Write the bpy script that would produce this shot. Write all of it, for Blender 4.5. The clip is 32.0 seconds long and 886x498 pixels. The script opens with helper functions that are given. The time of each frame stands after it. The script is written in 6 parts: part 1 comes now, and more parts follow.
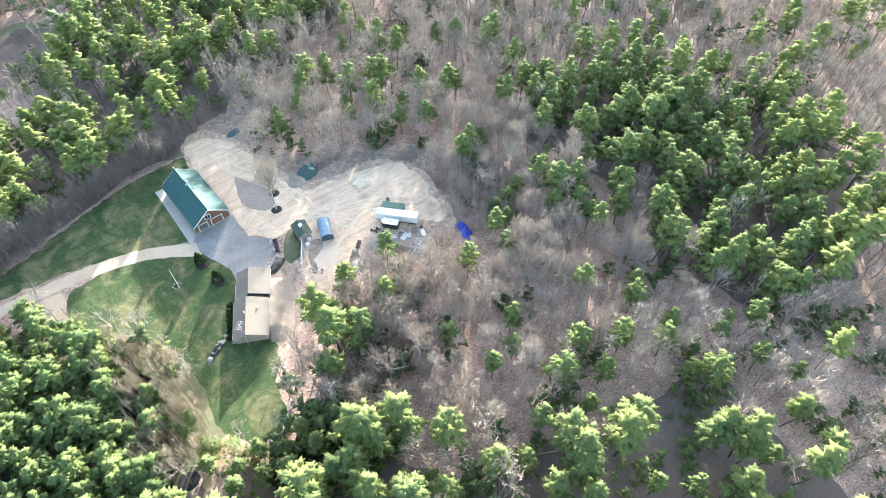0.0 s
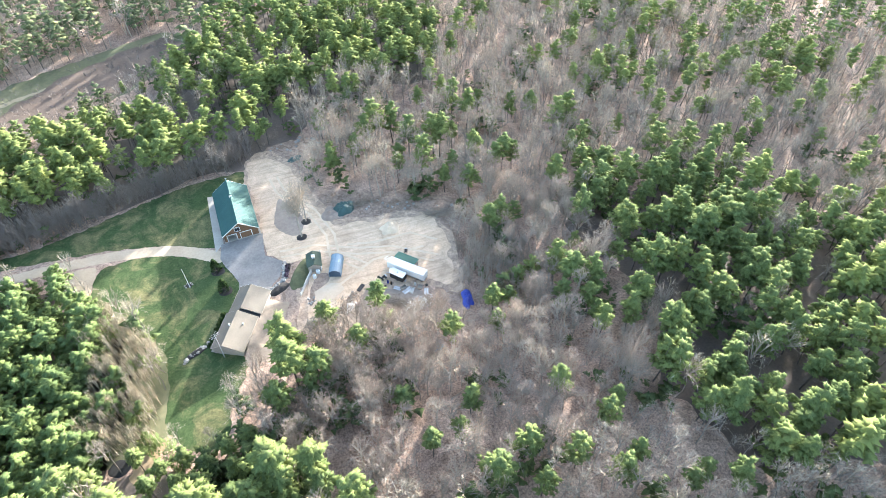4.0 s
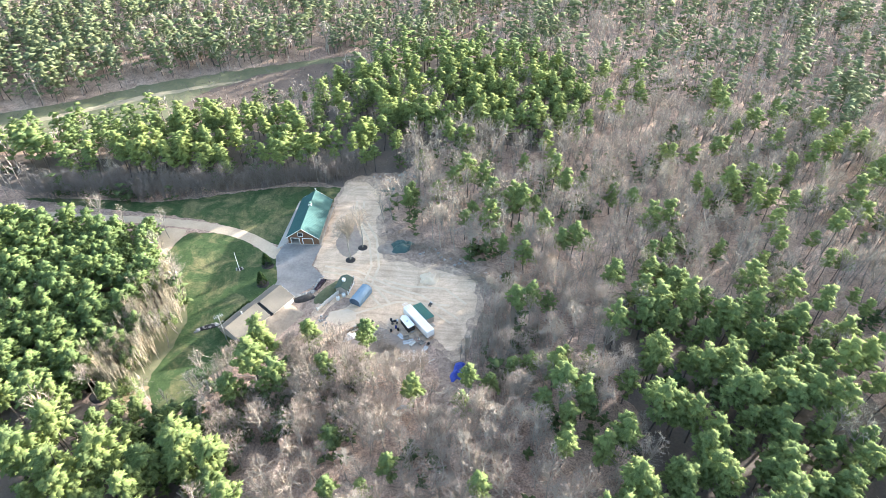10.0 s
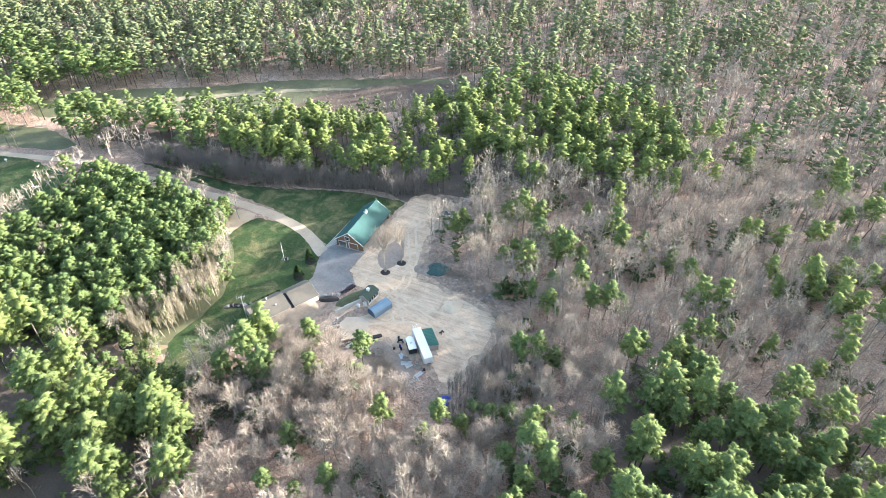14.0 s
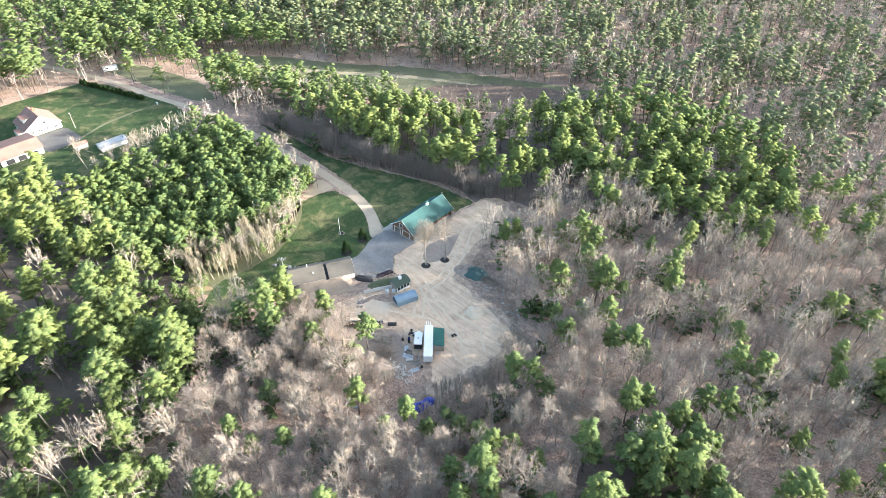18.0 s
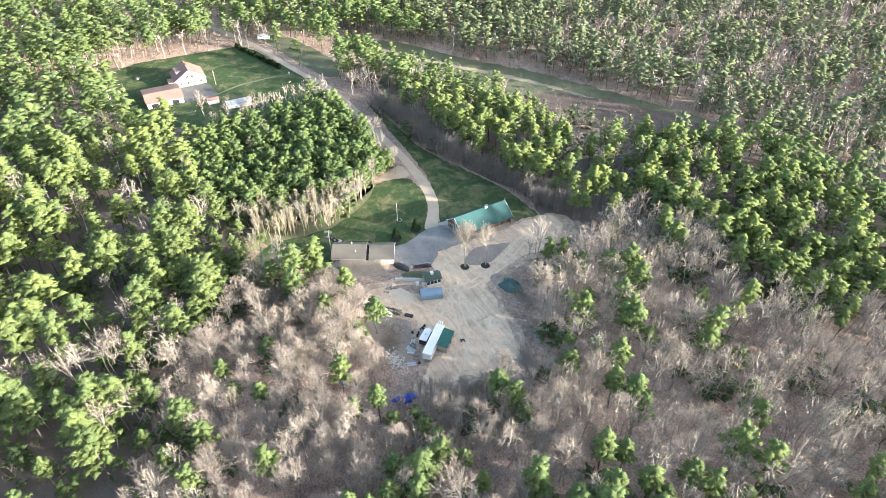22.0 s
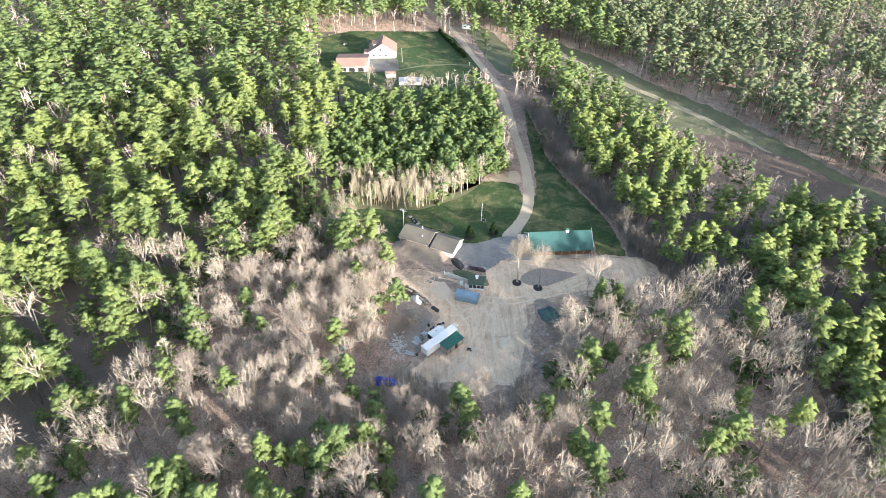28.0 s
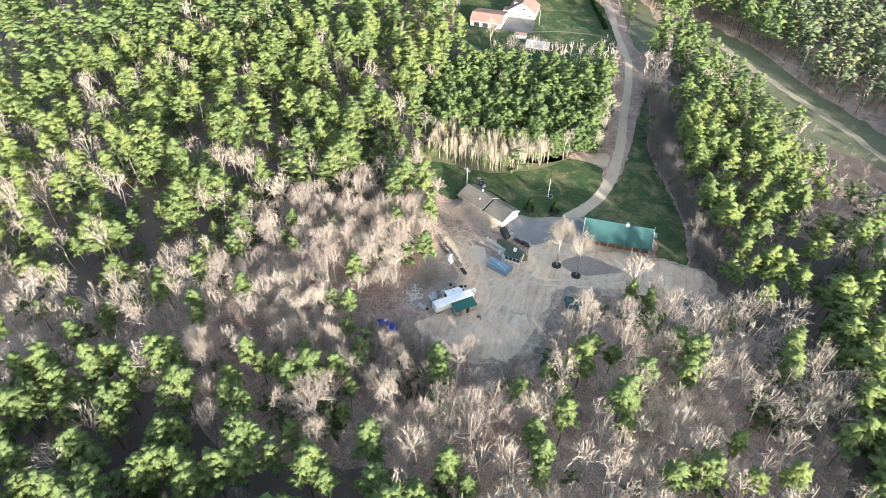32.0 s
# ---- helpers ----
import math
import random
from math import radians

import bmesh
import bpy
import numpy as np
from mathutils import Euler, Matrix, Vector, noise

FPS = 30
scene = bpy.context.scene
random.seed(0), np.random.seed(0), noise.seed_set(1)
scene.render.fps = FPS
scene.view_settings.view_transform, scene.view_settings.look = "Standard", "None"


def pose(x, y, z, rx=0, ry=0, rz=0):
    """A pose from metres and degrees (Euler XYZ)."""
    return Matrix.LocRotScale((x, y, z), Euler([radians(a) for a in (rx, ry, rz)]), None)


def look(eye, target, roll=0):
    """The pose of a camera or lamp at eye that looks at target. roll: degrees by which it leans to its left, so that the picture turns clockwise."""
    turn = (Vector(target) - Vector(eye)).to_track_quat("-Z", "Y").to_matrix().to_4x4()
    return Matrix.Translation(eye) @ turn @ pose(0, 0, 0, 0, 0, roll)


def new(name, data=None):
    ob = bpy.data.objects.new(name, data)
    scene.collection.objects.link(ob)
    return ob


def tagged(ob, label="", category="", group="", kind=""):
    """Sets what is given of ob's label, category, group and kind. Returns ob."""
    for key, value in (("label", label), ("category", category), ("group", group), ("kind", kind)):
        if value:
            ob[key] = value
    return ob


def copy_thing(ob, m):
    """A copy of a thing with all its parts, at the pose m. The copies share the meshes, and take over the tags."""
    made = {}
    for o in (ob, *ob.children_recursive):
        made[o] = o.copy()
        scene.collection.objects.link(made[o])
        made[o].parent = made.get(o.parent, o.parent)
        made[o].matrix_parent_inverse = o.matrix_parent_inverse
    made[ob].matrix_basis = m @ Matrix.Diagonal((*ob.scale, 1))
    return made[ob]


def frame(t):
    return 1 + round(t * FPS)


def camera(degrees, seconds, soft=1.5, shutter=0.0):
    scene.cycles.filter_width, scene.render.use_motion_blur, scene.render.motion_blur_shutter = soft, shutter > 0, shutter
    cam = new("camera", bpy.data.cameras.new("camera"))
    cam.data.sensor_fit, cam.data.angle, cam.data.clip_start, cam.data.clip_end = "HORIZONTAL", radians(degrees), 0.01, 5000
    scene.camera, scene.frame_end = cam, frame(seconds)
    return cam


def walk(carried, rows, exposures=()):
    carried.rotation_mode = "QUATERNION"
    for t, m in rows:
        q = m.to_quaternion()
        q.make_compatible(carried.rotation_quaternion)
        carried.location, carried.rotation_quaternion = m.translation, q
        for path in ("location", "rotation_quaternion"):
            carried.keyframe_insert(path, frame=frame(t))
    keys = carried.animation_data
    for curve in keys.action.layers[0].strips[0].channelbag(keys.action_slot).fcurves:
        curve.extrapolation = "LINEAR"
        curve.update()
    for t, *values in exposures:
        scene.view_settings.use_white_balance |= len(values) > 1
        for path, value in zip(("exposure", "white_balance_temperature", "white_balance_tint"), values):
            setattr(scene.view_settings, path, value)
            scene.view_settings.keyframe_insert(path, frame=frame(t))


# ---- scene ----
cam = camera(71.5, 32.0, soft=0.65)
METRES, EYE, TILT, LEAN, TURN = 288.5, 138.9, 0.0, 0.0, -38.4
ROWS = [
    (0.0, 0.0, 0.0, 0.0, -0.12, -51.95, 0.09),
    (0.5, 0.0155, 0.0019, -0.0006, 2.06, -51.04, 0.16),
    (1.0, 0.0308, 0.0043, -0.0011, 4.32, -50.32, 0.21),
    (1.5, 0.0453, 0.0077, -0.0014, 6.54, -49.76, 0.21),
    (2.0, 0.0605, 0.0113, -0.002, 8.78, -49.16, 0.26),
    (2.5, 0.0751, 0.0155, -0.0024, 10.89, -48.58, 0.29),
    (3.0, 0.0893, 0.0203, -0.0027, 13.21, -48.0, 0.32),
    (3.5, 0.1039, 0.0256, -0.0029, 15.47, -47.4, 0.38),
    (5.5, 0.1595, 0.0525, -0.0043, 24.26, -44.93, 0.53),
    (6.0, 0.1729, 0.0606, -0.0046, 26.37, -44.3, 0.57),
    (6.5, 0.1858, 0.0689, -0.0049, 28.6, -43.68, 0.61),
    (7.0, 0.198, 0.0769, -0.0057, 30.88, -43.35, 0.57),
    (7.5, 0.2105, 0.0865, -0.006, 33.17, -43.09, 0.6),
    (8.0, 0.2233, 0.0961, -0.007, 35.55, -42.71, 0.64),
    (8.5, 0.2346, 0.1062, -0.0073, 37.81, -42.44, 0.61),
    (9.0, 0.2465, 0.1172, -0.0076, 40.03, -42.13, 0.67),
    (9.5, 0.2578, 0.1285, -0.0084, 42.35, -41.8, 0.71),
    (10.0, 0.2682, 0.1399, -0.0088, 44.65, -41.5, 0.71),
    (10.5, 0.2786, 0.1518, -0.0094, 46.86, -41.17, 0.71),
    (11.0, 0.2883, 0.1641, -0.0098, 49.06, -40.85, 0.7),
    (11.5, 0.2975, 0.1764, -0.0104, 51.25, -40.52, 0.63),
    (12.0, 0.3068, 0.1899, -0.0109, 53.46, -40.19, 0.67),
    (12.5, 0.315, 0.2034, -0.0114, 55.75, -39.87, 0.67),
    (13.0, 0.3225, 0.217, -0.0117, 58.07, -39.55, 0.63),
    (13.5, 0.3297, 0.2307, -0.0124, 60.39, -39.23, 0.62),
    (14.0, 0.3367, 0.2448, -0.0132, 62.54, -38.89, 0.6),
    (14.5, 0.343, 0.2592, -0.0137, 64.89, -38.57, 0.58),
    (16.5, 0.3635, 0.322, -0.0132, 74.11, -37.29, 0.54),
    (17.0, 0.3669, 0.3375, -0.0138, 76.47, -37.32, 0.52),
    (17.5, 0.3702, 0.353, -0.0144, 78.79, -37.9, 0.5),
    (18.0, 0.3721, 0.3689, -0.0149, 81.19, -38.84, 0.48),
    (18.5, 0.3735, 0.3848, -0.0148, 83.65, -39.02, 0.41),
    (19.0, 0.3745, 0.3998, -0.0153, 85.91, -38.97, 0.37),
    (19.5, 0.3751, 0.4158, -0.0157, 88.16, -38.91, 0.37),
    (20.0, 0.3751, 0.4317, -0.0161, 90.29, -38.85, 0.33),
    (20.5, 0.3744, 0.4474, -0.0166, 92.52, -38.8, 0.29),
    (21.0, 0.373, 0.4632, -0.0171, 94.79, -38.74, 0.26),
    (21.5, 0.3711, 0.4789, -0.0177, 97.13, -38.68, 0.21),
    (22.0, 0.3686, 0.4943, -0.0183, 99.38, -38.64, 0.14),
    (22.5, 0.3661, 0.5098, -0.0192, 101.53, -38.56, 0.11),
    (23.0, 0.3625, 0.5251, -0.0198, 103.65, -38.53, 0.07),
    (23.5, 0.3583, 0.5399, -0.0204, 105.92, -38.47, 0.01),
    (24.0, 0.3538, 0.5545, -0.0212, 108.04, -38.42, -0.03),
    (24.5, 0.3486, 0.5694, -0.0219, 110.18, -38.37, -0.05),
    (25.0, 0.343, 0.5834, -0.0224, 112.32, -38.34, -0.13),
    (25.5, 0.337, 0.5975, -0.0232, 114.41, -38.3, -0.19),
    (27.5, 0.3063, 0.6517, -0.0252, 123.64, -38.19, -0.37),
    (28.0, 0.2976, 0.6643, -0.0257, 125.92, -38.15, -0.43),
    (28.5, 0.2882, 0.6768, -0.0261, 128.37, -38.12, -0.48),
    (29.0, 0.2787, 0.6886, -0.0264, 130.84, -38.11, -0.58),
    (29.5, 0.2686, 0.7002, -0.0267, 133.15, -38.08, -0.67),
    (30.0, 0.2579, 0.7114, -0.0271, 135.44, -38.09, -0.73),
    (30.5, 0.2473, 0.7221, -0.0277, 137.87, -38.23, -0.81),
    (31.0, 0.2361, 0.7329, -0.0285, 140.35, -39.36, -0.89),
    (31.5, 0.2242, 0.743, -0.0287, 142.67, -40.77, -0.97),
    (32.0, 0.2121, 0.7524, -0.0289, 144.99, -41.58, -1.03),
]
walk(cam, [(t, pose(0, 0, EYE, TILT, LEAN, TURN) @ pose(METRES * x, METRES * y, METRES * z, 90 + pitch, roll, yaw)) for t, x, y, z, yaw, pitch, roll in ROWS],
     exposures=[(0.0, 2.92), (9.0, 2.75), (14.0, 2.55), (22.0, 2.26), (32.0, 2.0)])

# ---- light ----
SUN_AZ, SUN_EL = 47.0, 11.8          # degrees from +y towards +x, and above the horizon
sky_world = bpy.data.worlds.new("sky")
scene.world = sky_world
sky_world.use_nodes = True
wn = sky_world.node_tree.nodes
sky = wn.new("ShaderNodeTexSky")
sky.sky_type, sky.sun_disc = "NISHITA", False
sky.sun_elevation, sky.sun_rotation = radians(SUN_EL), radians(SUN_AZ)
sky.air_density, sky.dust_density, sky.ozone_density = 1.0, 1.8, 1.0
sky_world.node_tree.links.new(sky.outputs[0], wn["Background"].inputs[0])
wn["Background"].inputs[1].default_value = 0.15
sun = new("sun", bpy.data.lights.new("sun", "SUN"))
sun.data.energy, sun.data.angle, sun.data.color = 4.8, radians(1.0), (1.0, 0.965, 0.91)
sun_way = Vector((math.sin(radians(SUN_AZ)) * math.cos(radians(SUN_EL)), math.cos(radians(SUN_AZ)) * math.cos(radians(SUN_EL)), math.sin(radians(SUN_EL))))
sun.matrix_world = look(sun_way * 400, (0, 0, 0))


# ---- materials ----
def node_mat(name):
    m = bpy.data.materials.new(name)
    m.use_nodes = True
    nt = m.node_tree
    return m, nt, nt.nodes["Principled BSDF"]


def ramp_node(nt, fac, stops):
    r = nt.nodes.new("ShaderNodeValToRGB")
    els = r.color_ramp.elements
    while len(els) < len(stops):
        els.new(0.5)
    for e, (p, c) in zip(els, stops):
        e.position, e.color = p, (*c, 1)
    nt.links.new(fac, r.inputs[0])
    return r.outputs[0]


def noise_node(nt, scale, detail=4, rough=0.6, distort=0.0):
    tc = nt.nodes.new("ShaderNodeTexCoord")
    n = nt.nodes.new("ShaderNodeTexNoise")
    n.inputs["Scale"].default_value, n.inputs["Detail"].default_value = scale, detail
    n.inputs["Roughness"].default_value, n.inputs["Distortion"].default_value = rough, distort
    nt.links.new(tc.outputs["Object"], n.inputs["Vector"])
    return n.outputs[0]


def mix_node(nt, a, b, fac, mode="MIX"):
    m = nt.nodes.new("ShaderNodeMix")
    m.data_type, m.blend_type = "RGBA", mode
    for sock, v in ((m.inputs["Factor"], fac), (m.inputs["A"], a), (m.inputs["B"], b)):
        if hasattr(v, "links"):
            nt.links.new(v, sock)
        elif isinstance(v, tuple):
            sock.default_value = (*v, 1)
        else:
            sock.default_value = v
    return m.outputs["Result"]


def bump_node(nt, p, height, strength, dist):
    b = nt.nodes.new("ShaderNodeBump")
    b.inputs["Strength"].default_value, b.inputs["Distance"].default_value = strength, dist
    nt.links.new(height, b.inputs["Height"])
    nt.links.new(b.outputs[0], p.inputs["Normal"])


def surface(name, dark, light, big=0.1, small=2.0, rough=0.8, metal=0.0, bump=0.3, dist=0.05, amount=0.5, lo=0.35, hi=0.65, vary=0.0):
    """Two tones laid out by wide patches and by fine grain, with relief from the grain."""
    m, nt, p = node_mat(name)
    wide = noise_node(nt, big, 5, 0.65)
    fine = noise_node(nt, small, 5, 0.7)
    c1 = ramp_node(nt, wide, [(lo, dark), (hi, light)])
    c2 = ramp_node(nt, fine, [(0.3, dark), (0.7, light)])
    col = mix_node(nt, c1, c2, amount)
    if vary:
        oi = nt.nodes.new("ShaderNodeObjectInfo")
        v = ramp_node(nt, oi.outputs["Random"], [(0.0, (1 - vary,) * 3), (1.0, (1 + vary,) * 3)])
        col = mix_node(nt, col, v, 1.0, "MULTIPLY")
    nt.links.new(col, p.inputs["Base Color"])
    p.inputs["Roughness"].default_value, p.inputs["Metallic"].default_value = rough, metal
    bump_node(nt, p, fine, bump, dist)
    return m


def foliage(name, dark, light, trans=0.45, per_island=True):
    """Needles: colour differs from tree to tree and from tuft to tuft, and light passes through them."""
    m, nt, p = node_mat(name)
    if per_island:
        g = nt.nodes.new("ShaderNodeNewGeometry")
        rnd = g.outputs["Random Per Island"]
    c = ramp_node(nt, rnd, [(0.0, dark), (1.0, light)])
    oi = nt.nodes.new("ShaderNodeObjectInfo")
    c = mix_node(nt, c, ramp_node(nt, oi.outputs["Random"], [(0.0, (0.92, 0.95, 0.98)), (1.0, (1.07, 1.04, 1.0))]), 1.0, "MULTIPLY")
    wide = noise_node(nt, 0.09, 3)
    c = mix_node(nt, c, ramp_node(nt, wide, [(0.35, (0.86, 0.9, 0.96)), (0.65, (1.12, 1.08, 1.0))]), 1.0, "MULTIPLY")
    nt.links.new(c, p.inputs["Base Color"])
    p.inputs["Roughness"].default_value, p.inputs["Specular IOR Level"].default_value = 0.8, 0.03
    t = nt.nodes.new("ShaderNodeBsdfTranslucent")
    nt.links.new(c, t.inputs["Color"])
    mx = nt.nodes.new("ShaderNodeMixShader")
    mx.inputs[0].default_value = trans
    nt.links.new(p.outputs[0], mx.inputs[1])
    nt.links.new(t.outputs[0], mx.inputs[2])
    nt.links.new(mx.outputs[0], nt.nodes["Material Output"].inputs["Surface"])
    return m


def litter():
    """Fallen leaves: wide drifts, clumps and single leaf specks, with dark twigs between."""
    m, nt, p = node_mat("leaf_litter")
    c = ramp_node(nt, noise_node(nt, 0.03, 5, 0.65), [(0.35, (0.275, 0.199, 0.162)), (0.65, (0.461, 0.346, 0.284))])
    speck = noise_node(nt, 1.9, 6, 0.85)
    c = mix_node(nt, c, ramp_node(nt, speck, [(0.38, (0.36, 0.34, 0.33)), (0.5, (1.0, 1.0, 1.0)), (0.63, (1.75, 1.66, 1.58))]), 0.95, "MULTIPLY")
    c = mix_node(nt, c, ramp_node(nt, noise_node(nt, 0.35, 5, 0.7, 0.6), [(0.35, (0.66, 0.64, 0.62)), (0.62, (1.22, 1.2, 1.18))]), 0.9, "MULTIPLY")
    nt.links.new(c, p.inputs["Base Color"])
    p.inputs["Roughness"].default_value, p.inputs["Specular IOR Level"].default_value = 0.9, 0.15
    bump_node(nt, p, speck, 0.8, 0.2)
    return m


LITTER = litter()
def turf(name, dry):
    """Mown grass with thin yellowish and bare brown patches; dry is how much of it has thinned."""
    m, nt, p = node_mat(name)
    fine = noise_node(nt, 1.7, 6, 0.75)
    c = ramp_node(nt, fine, [(0.3, (0.026, 0.05, 0.02)), (0.55, (0.05, 0.081, 0.032)), (0.75, (0.096, 0.122, 0.054))])
    patch = noise_node(nt, 0.11, 6, 0.7, 0.8)
    thin = ramp_node(nt, patch, [(0.60 - dry, (0, 0, 0)), (0.78 - dry, (1, 1, 1))])
    worn = ramp_node(nt, fine, [(0.3, (0.085, 0.085, 0.04)), (0.7, (0.22, 0.20, 0.105))])
    c = mix_node(nt, c, worn, thin)
    c = mix_node(nt, c, ramp_node(nt, noise_node(nt, 0.4, 4, 0.6), [(0.35, (0.72, 0.78, 0.75)), (0.65, (1.25, 1.2, 1.15))]), 0.8, "MULTIPLY")
    nt.links.new(c, p.inputs["Base Color"])
    p.inputs["Roughness"].default_value, p.inputs["Specular IOR Level"].default_value = 0.9, 0.15
    bump_node(nt, p, fine, 0.6, 0.08)
    return m


GRASS = turf("lawn_grass", 0.12)
THINGRASS = turf("thin_lawn", 0.17)
DRYGRASS = surface("dry_grass", (0.065, 0.08, 0.036), (0.185, 0.172, 0.095), big=0.045, small=0.7, bump=0.5, dist=0.1)
def swept_node(nt, scale, turn):
    """Noise drawn out along one way, as wheels and a blade leave it."""
    tc, mp, n = nt.nodes.new("ShaderNodeTexCoord"), nt.nodes.new("ShaderNodeMapping"), nt.nodes.new("ShaderNodeTexNoise")
    mp.inputs["Scale"].default_value, mp.inputs["Rotation"].default_value = scale, (0, 0, radians(turn))
    n.inputs["Scale"].default_value, n.inputs["Detail"].default_value, n.inputs["Roughness"].default_value, n.inputs["Distortion"].default_value = 1.0, 5, 0.65, 0.6
    nt.links.new(tc.outputs["Object"], mp.inputs["Vector"])
    nt.links.new(mp.outputs[0], n.inputs["Vector"])
    return n.outputs[0]


def gravel_mat(name, bare):
    """Packed pale gravel with scuffed paler drifts and, by the share called bare, brown soil showing through."""
    m, nt, p = node_mat(name)
    fine = noise_node(nt, 2.2, 6, 0.8)
    c = ramp_node(nt, noise_node(nt, 0.14, 6, 0.7, 1.2), [(0.3, (0.45, 0.328, 0.23)), (0.5, (0.605, 0.454, 0.326)), (0.7, (0.735, 0.57, 0.427))])
    c = mix_node(nt, c, ramp_node(nt, fine, [(0.3, (0.72, 0.71, 0.70)), (0.7, (1.22, 1.21, 1.2))]), 0.8, "MULTIPLY")
    c = mix_node(nt, c, ramp_node(nt, swept_node(nt, (0.05, 0.75, 1.0), 32), [(0.36, (0.78, 0.76, 0.755)), (0.5, (1.0, 1.0, 1.0)), (0.64, (1.12, 1.12, 1.11))]), 0.75, "MULTIPLY")
    soil = ramp_node(nt, fine, [(0.3, (0.20, 0.143, 0.112)), (0.7, (0.38, 0.292, 0.235))])
    soil = mix_node(nt, soil, ramp_node(nt, noise_node(nt, 0.55, 5, 0.75, 0.8), [(0.36, (0.58, 0.55, 0.53)), (0.5, (1.0, 1.0, 1.0)), (0.64, (1.4, 1.38, 1.35))]), 0.9, "MULTIPLY")
    show = ramp_node(nt, noise_node(nt, 0.33, 7, 0.75, 1.5), [(0.64 - bare, (0, 0, 0)), (0.92 - bare, (1, 1, 1))])
    c = mix_node(nt, c, soil, show)
    nt.links.new(c, p.inputs["Base Color"])
    p.inputs["Roughness"].default_value, p.inputs["Specular IOR Level"].default_value = 0.9, 0.15
    bump_node(nt, p, fine, 0.5, 0.06)
    return m


GRAVEL = gravel_mat("gravel", 0.06)
FRINGE = gravel_mat("soil_strewn_gravel", 0.30)
ROADGRAVEL = surface("road_gravel", (0.384, 0.297, 0.208), (0.567, 0.455, 0.333), big=0.12, small=1.5, bump=0.4, dist=0.05)
SOIL = surface("bare_soil", (0.20, 0.152, 0.122), (0.36, 0.288, 0.235), big=0.12, small=1.0, bump=0.7, dist=0.15)
YARD_EDGE = gravel_mat("stony_soil", 0.5)
TRODDEN = gravel_mat("trodden_soil", 0.66)
ASPHALT = surface("old_asphalt", (0.135, 0.127, 0.122), (0.315, 0.294, 0.275), big=0.16, small=1.4, bump=0.3, dist=0.03, amount=0.4, lo=0.3, hi=0.72)
CONCRETE = surface("concrete", (0.323, 0.293, 0.253), (0.452, 0.418, 0.361), big=0.3, small=3.0, bump=0.2, dist=0.01)
SAND = surface("pale_sand", (0.503, 0.391, 0.287), (0.636, 0.515, 0.389), big=0.3, small=2.0, bump=0.4, dist=0.05)
TEAL = surface("teal_metal_roof", (0.032, 0.083, 0.08), (0.05, 0.114, 0.109), big=0.15, small=1.5, rough=0.7, metal=0.0, bump=0.05, dist=0.01)
TEAL.node_tree.nodes["Principled BSDF"].inputs["Specular IOR Level"].default_value = 0.1
DARKGREEN = surface("dark_green_shingle", (0.03, 0.055, 0.04), (0.06, 0.09, 0.065), big=0.5, small=4.0, bump=0.5, dist=0.02)
LEANGREEN = surface("green_metal_roof", (0.012, 0.085, 0.068), (0.022, 0.12, 0.095), big=0.4, small=3.0, rough=0.6, bump=0.1, dist=0.01)
SHINGLE = surface("grey_brown_shingle", (0.101, 0.089, 0.072), (0.153, 0.134, 0.109), big=0.2, small=3.0, bump=0.5, dist=0.02)
PINKROOF = surface("reddish_brown_shingle", (0.204, 0.111, 0.088), (0.289, 0.172, 0.136), big=0.2, small=3.0, bump=0.4, dist=0.02)
BARNWOOD = surface("barn_boards", (0.12, 0.062, 0.034), (0.22, 0.12, 0.065), big=0.4, small=5.0, bump=0.4, dist=0.02)
LOGWOOD = surface("grey_brown_logs", (0.17, 0.132, 0.10), (0.33, 0.265, 0.205), big=0.6, small=4.0, bump=0.4, dist=0.02)
PALEWOOD = surface("weathered_wood", (0.26, 0.23, 0.20), (0.42, 0.38, 0.33), big=0.6, small=6.0, bump=0.4, dist=0.02)
WHITE = surface("white_paint", (0.70, 0.70, 0.69), (0.82, 0.82, 0.80), big=0.5, small=4.0, rough=0.45, bump=0.08, dist=0.01)
DARK = surface("dark_interior", (0.015, 0.015, 0.016), (0.03, 0.03, 0.03), big=0.5, small=4.0, bump=0.1)
RUBBER = surface("black_rubber", (0.015, 0.015, 0.015), (0.035, 0.035, 0.035), big=1.0, small=8.0, rough=0.7, bump=0.2)
MULCH = surface("black_mulch", (0.010, 0.009, 0.009), (0.035, 0.03, 0.028), big=0.8, small=6.0, bump=0.9, dist=0.08)
STONE = surface("boulder_stone", (0.20, 0.185, 0.17), (0.38, 0.36, 0.33), big=0.6, small=3.0, bump=0.6, dist=0.05, vary=0.25)
BLUEFABRIC = surface("blue_grey_fabric", (0.13, 0.205, 0.275), (0.19, 0.28, 0.355), big=0.5, small=3.0, rough=0.5, bump=0.2, dist=0.04)
BLUETARP = surface("blue_tarp", (0.012, 0.03, 0.25), (0.03, 0.075, 0.45), big=0.8, small=3.0, rough=0.4, bump=0.6, dist=0.1)
GREENTARP = surface("green_tarp", (0.018, 0.055, 0.052), (0.042, 0.10, 0.093), big=0.5, small=2.5, rough=0.5, bump=0.6, dist=0.12)
STEEL = surface("galvanised_steel", (0.42, 0.43, 0.44), (0.55, 0.56, 0.57), big=0.5, small=5.0, rough=0.4, metal=0.6, bump=0.05)
BARK = surface("pine_bark", (0.055, 0.047, 0.041), (0.12, 0.102, 0.09), big=0.6, small=4.0, bump=0.4)
GREYBARK = surface("pale_grey_bark", (0.224, 0.193, 0.162), (0.392, 0.343, 0.289), big=0.08, small=2.5, bump=0.3, vary=0.2)


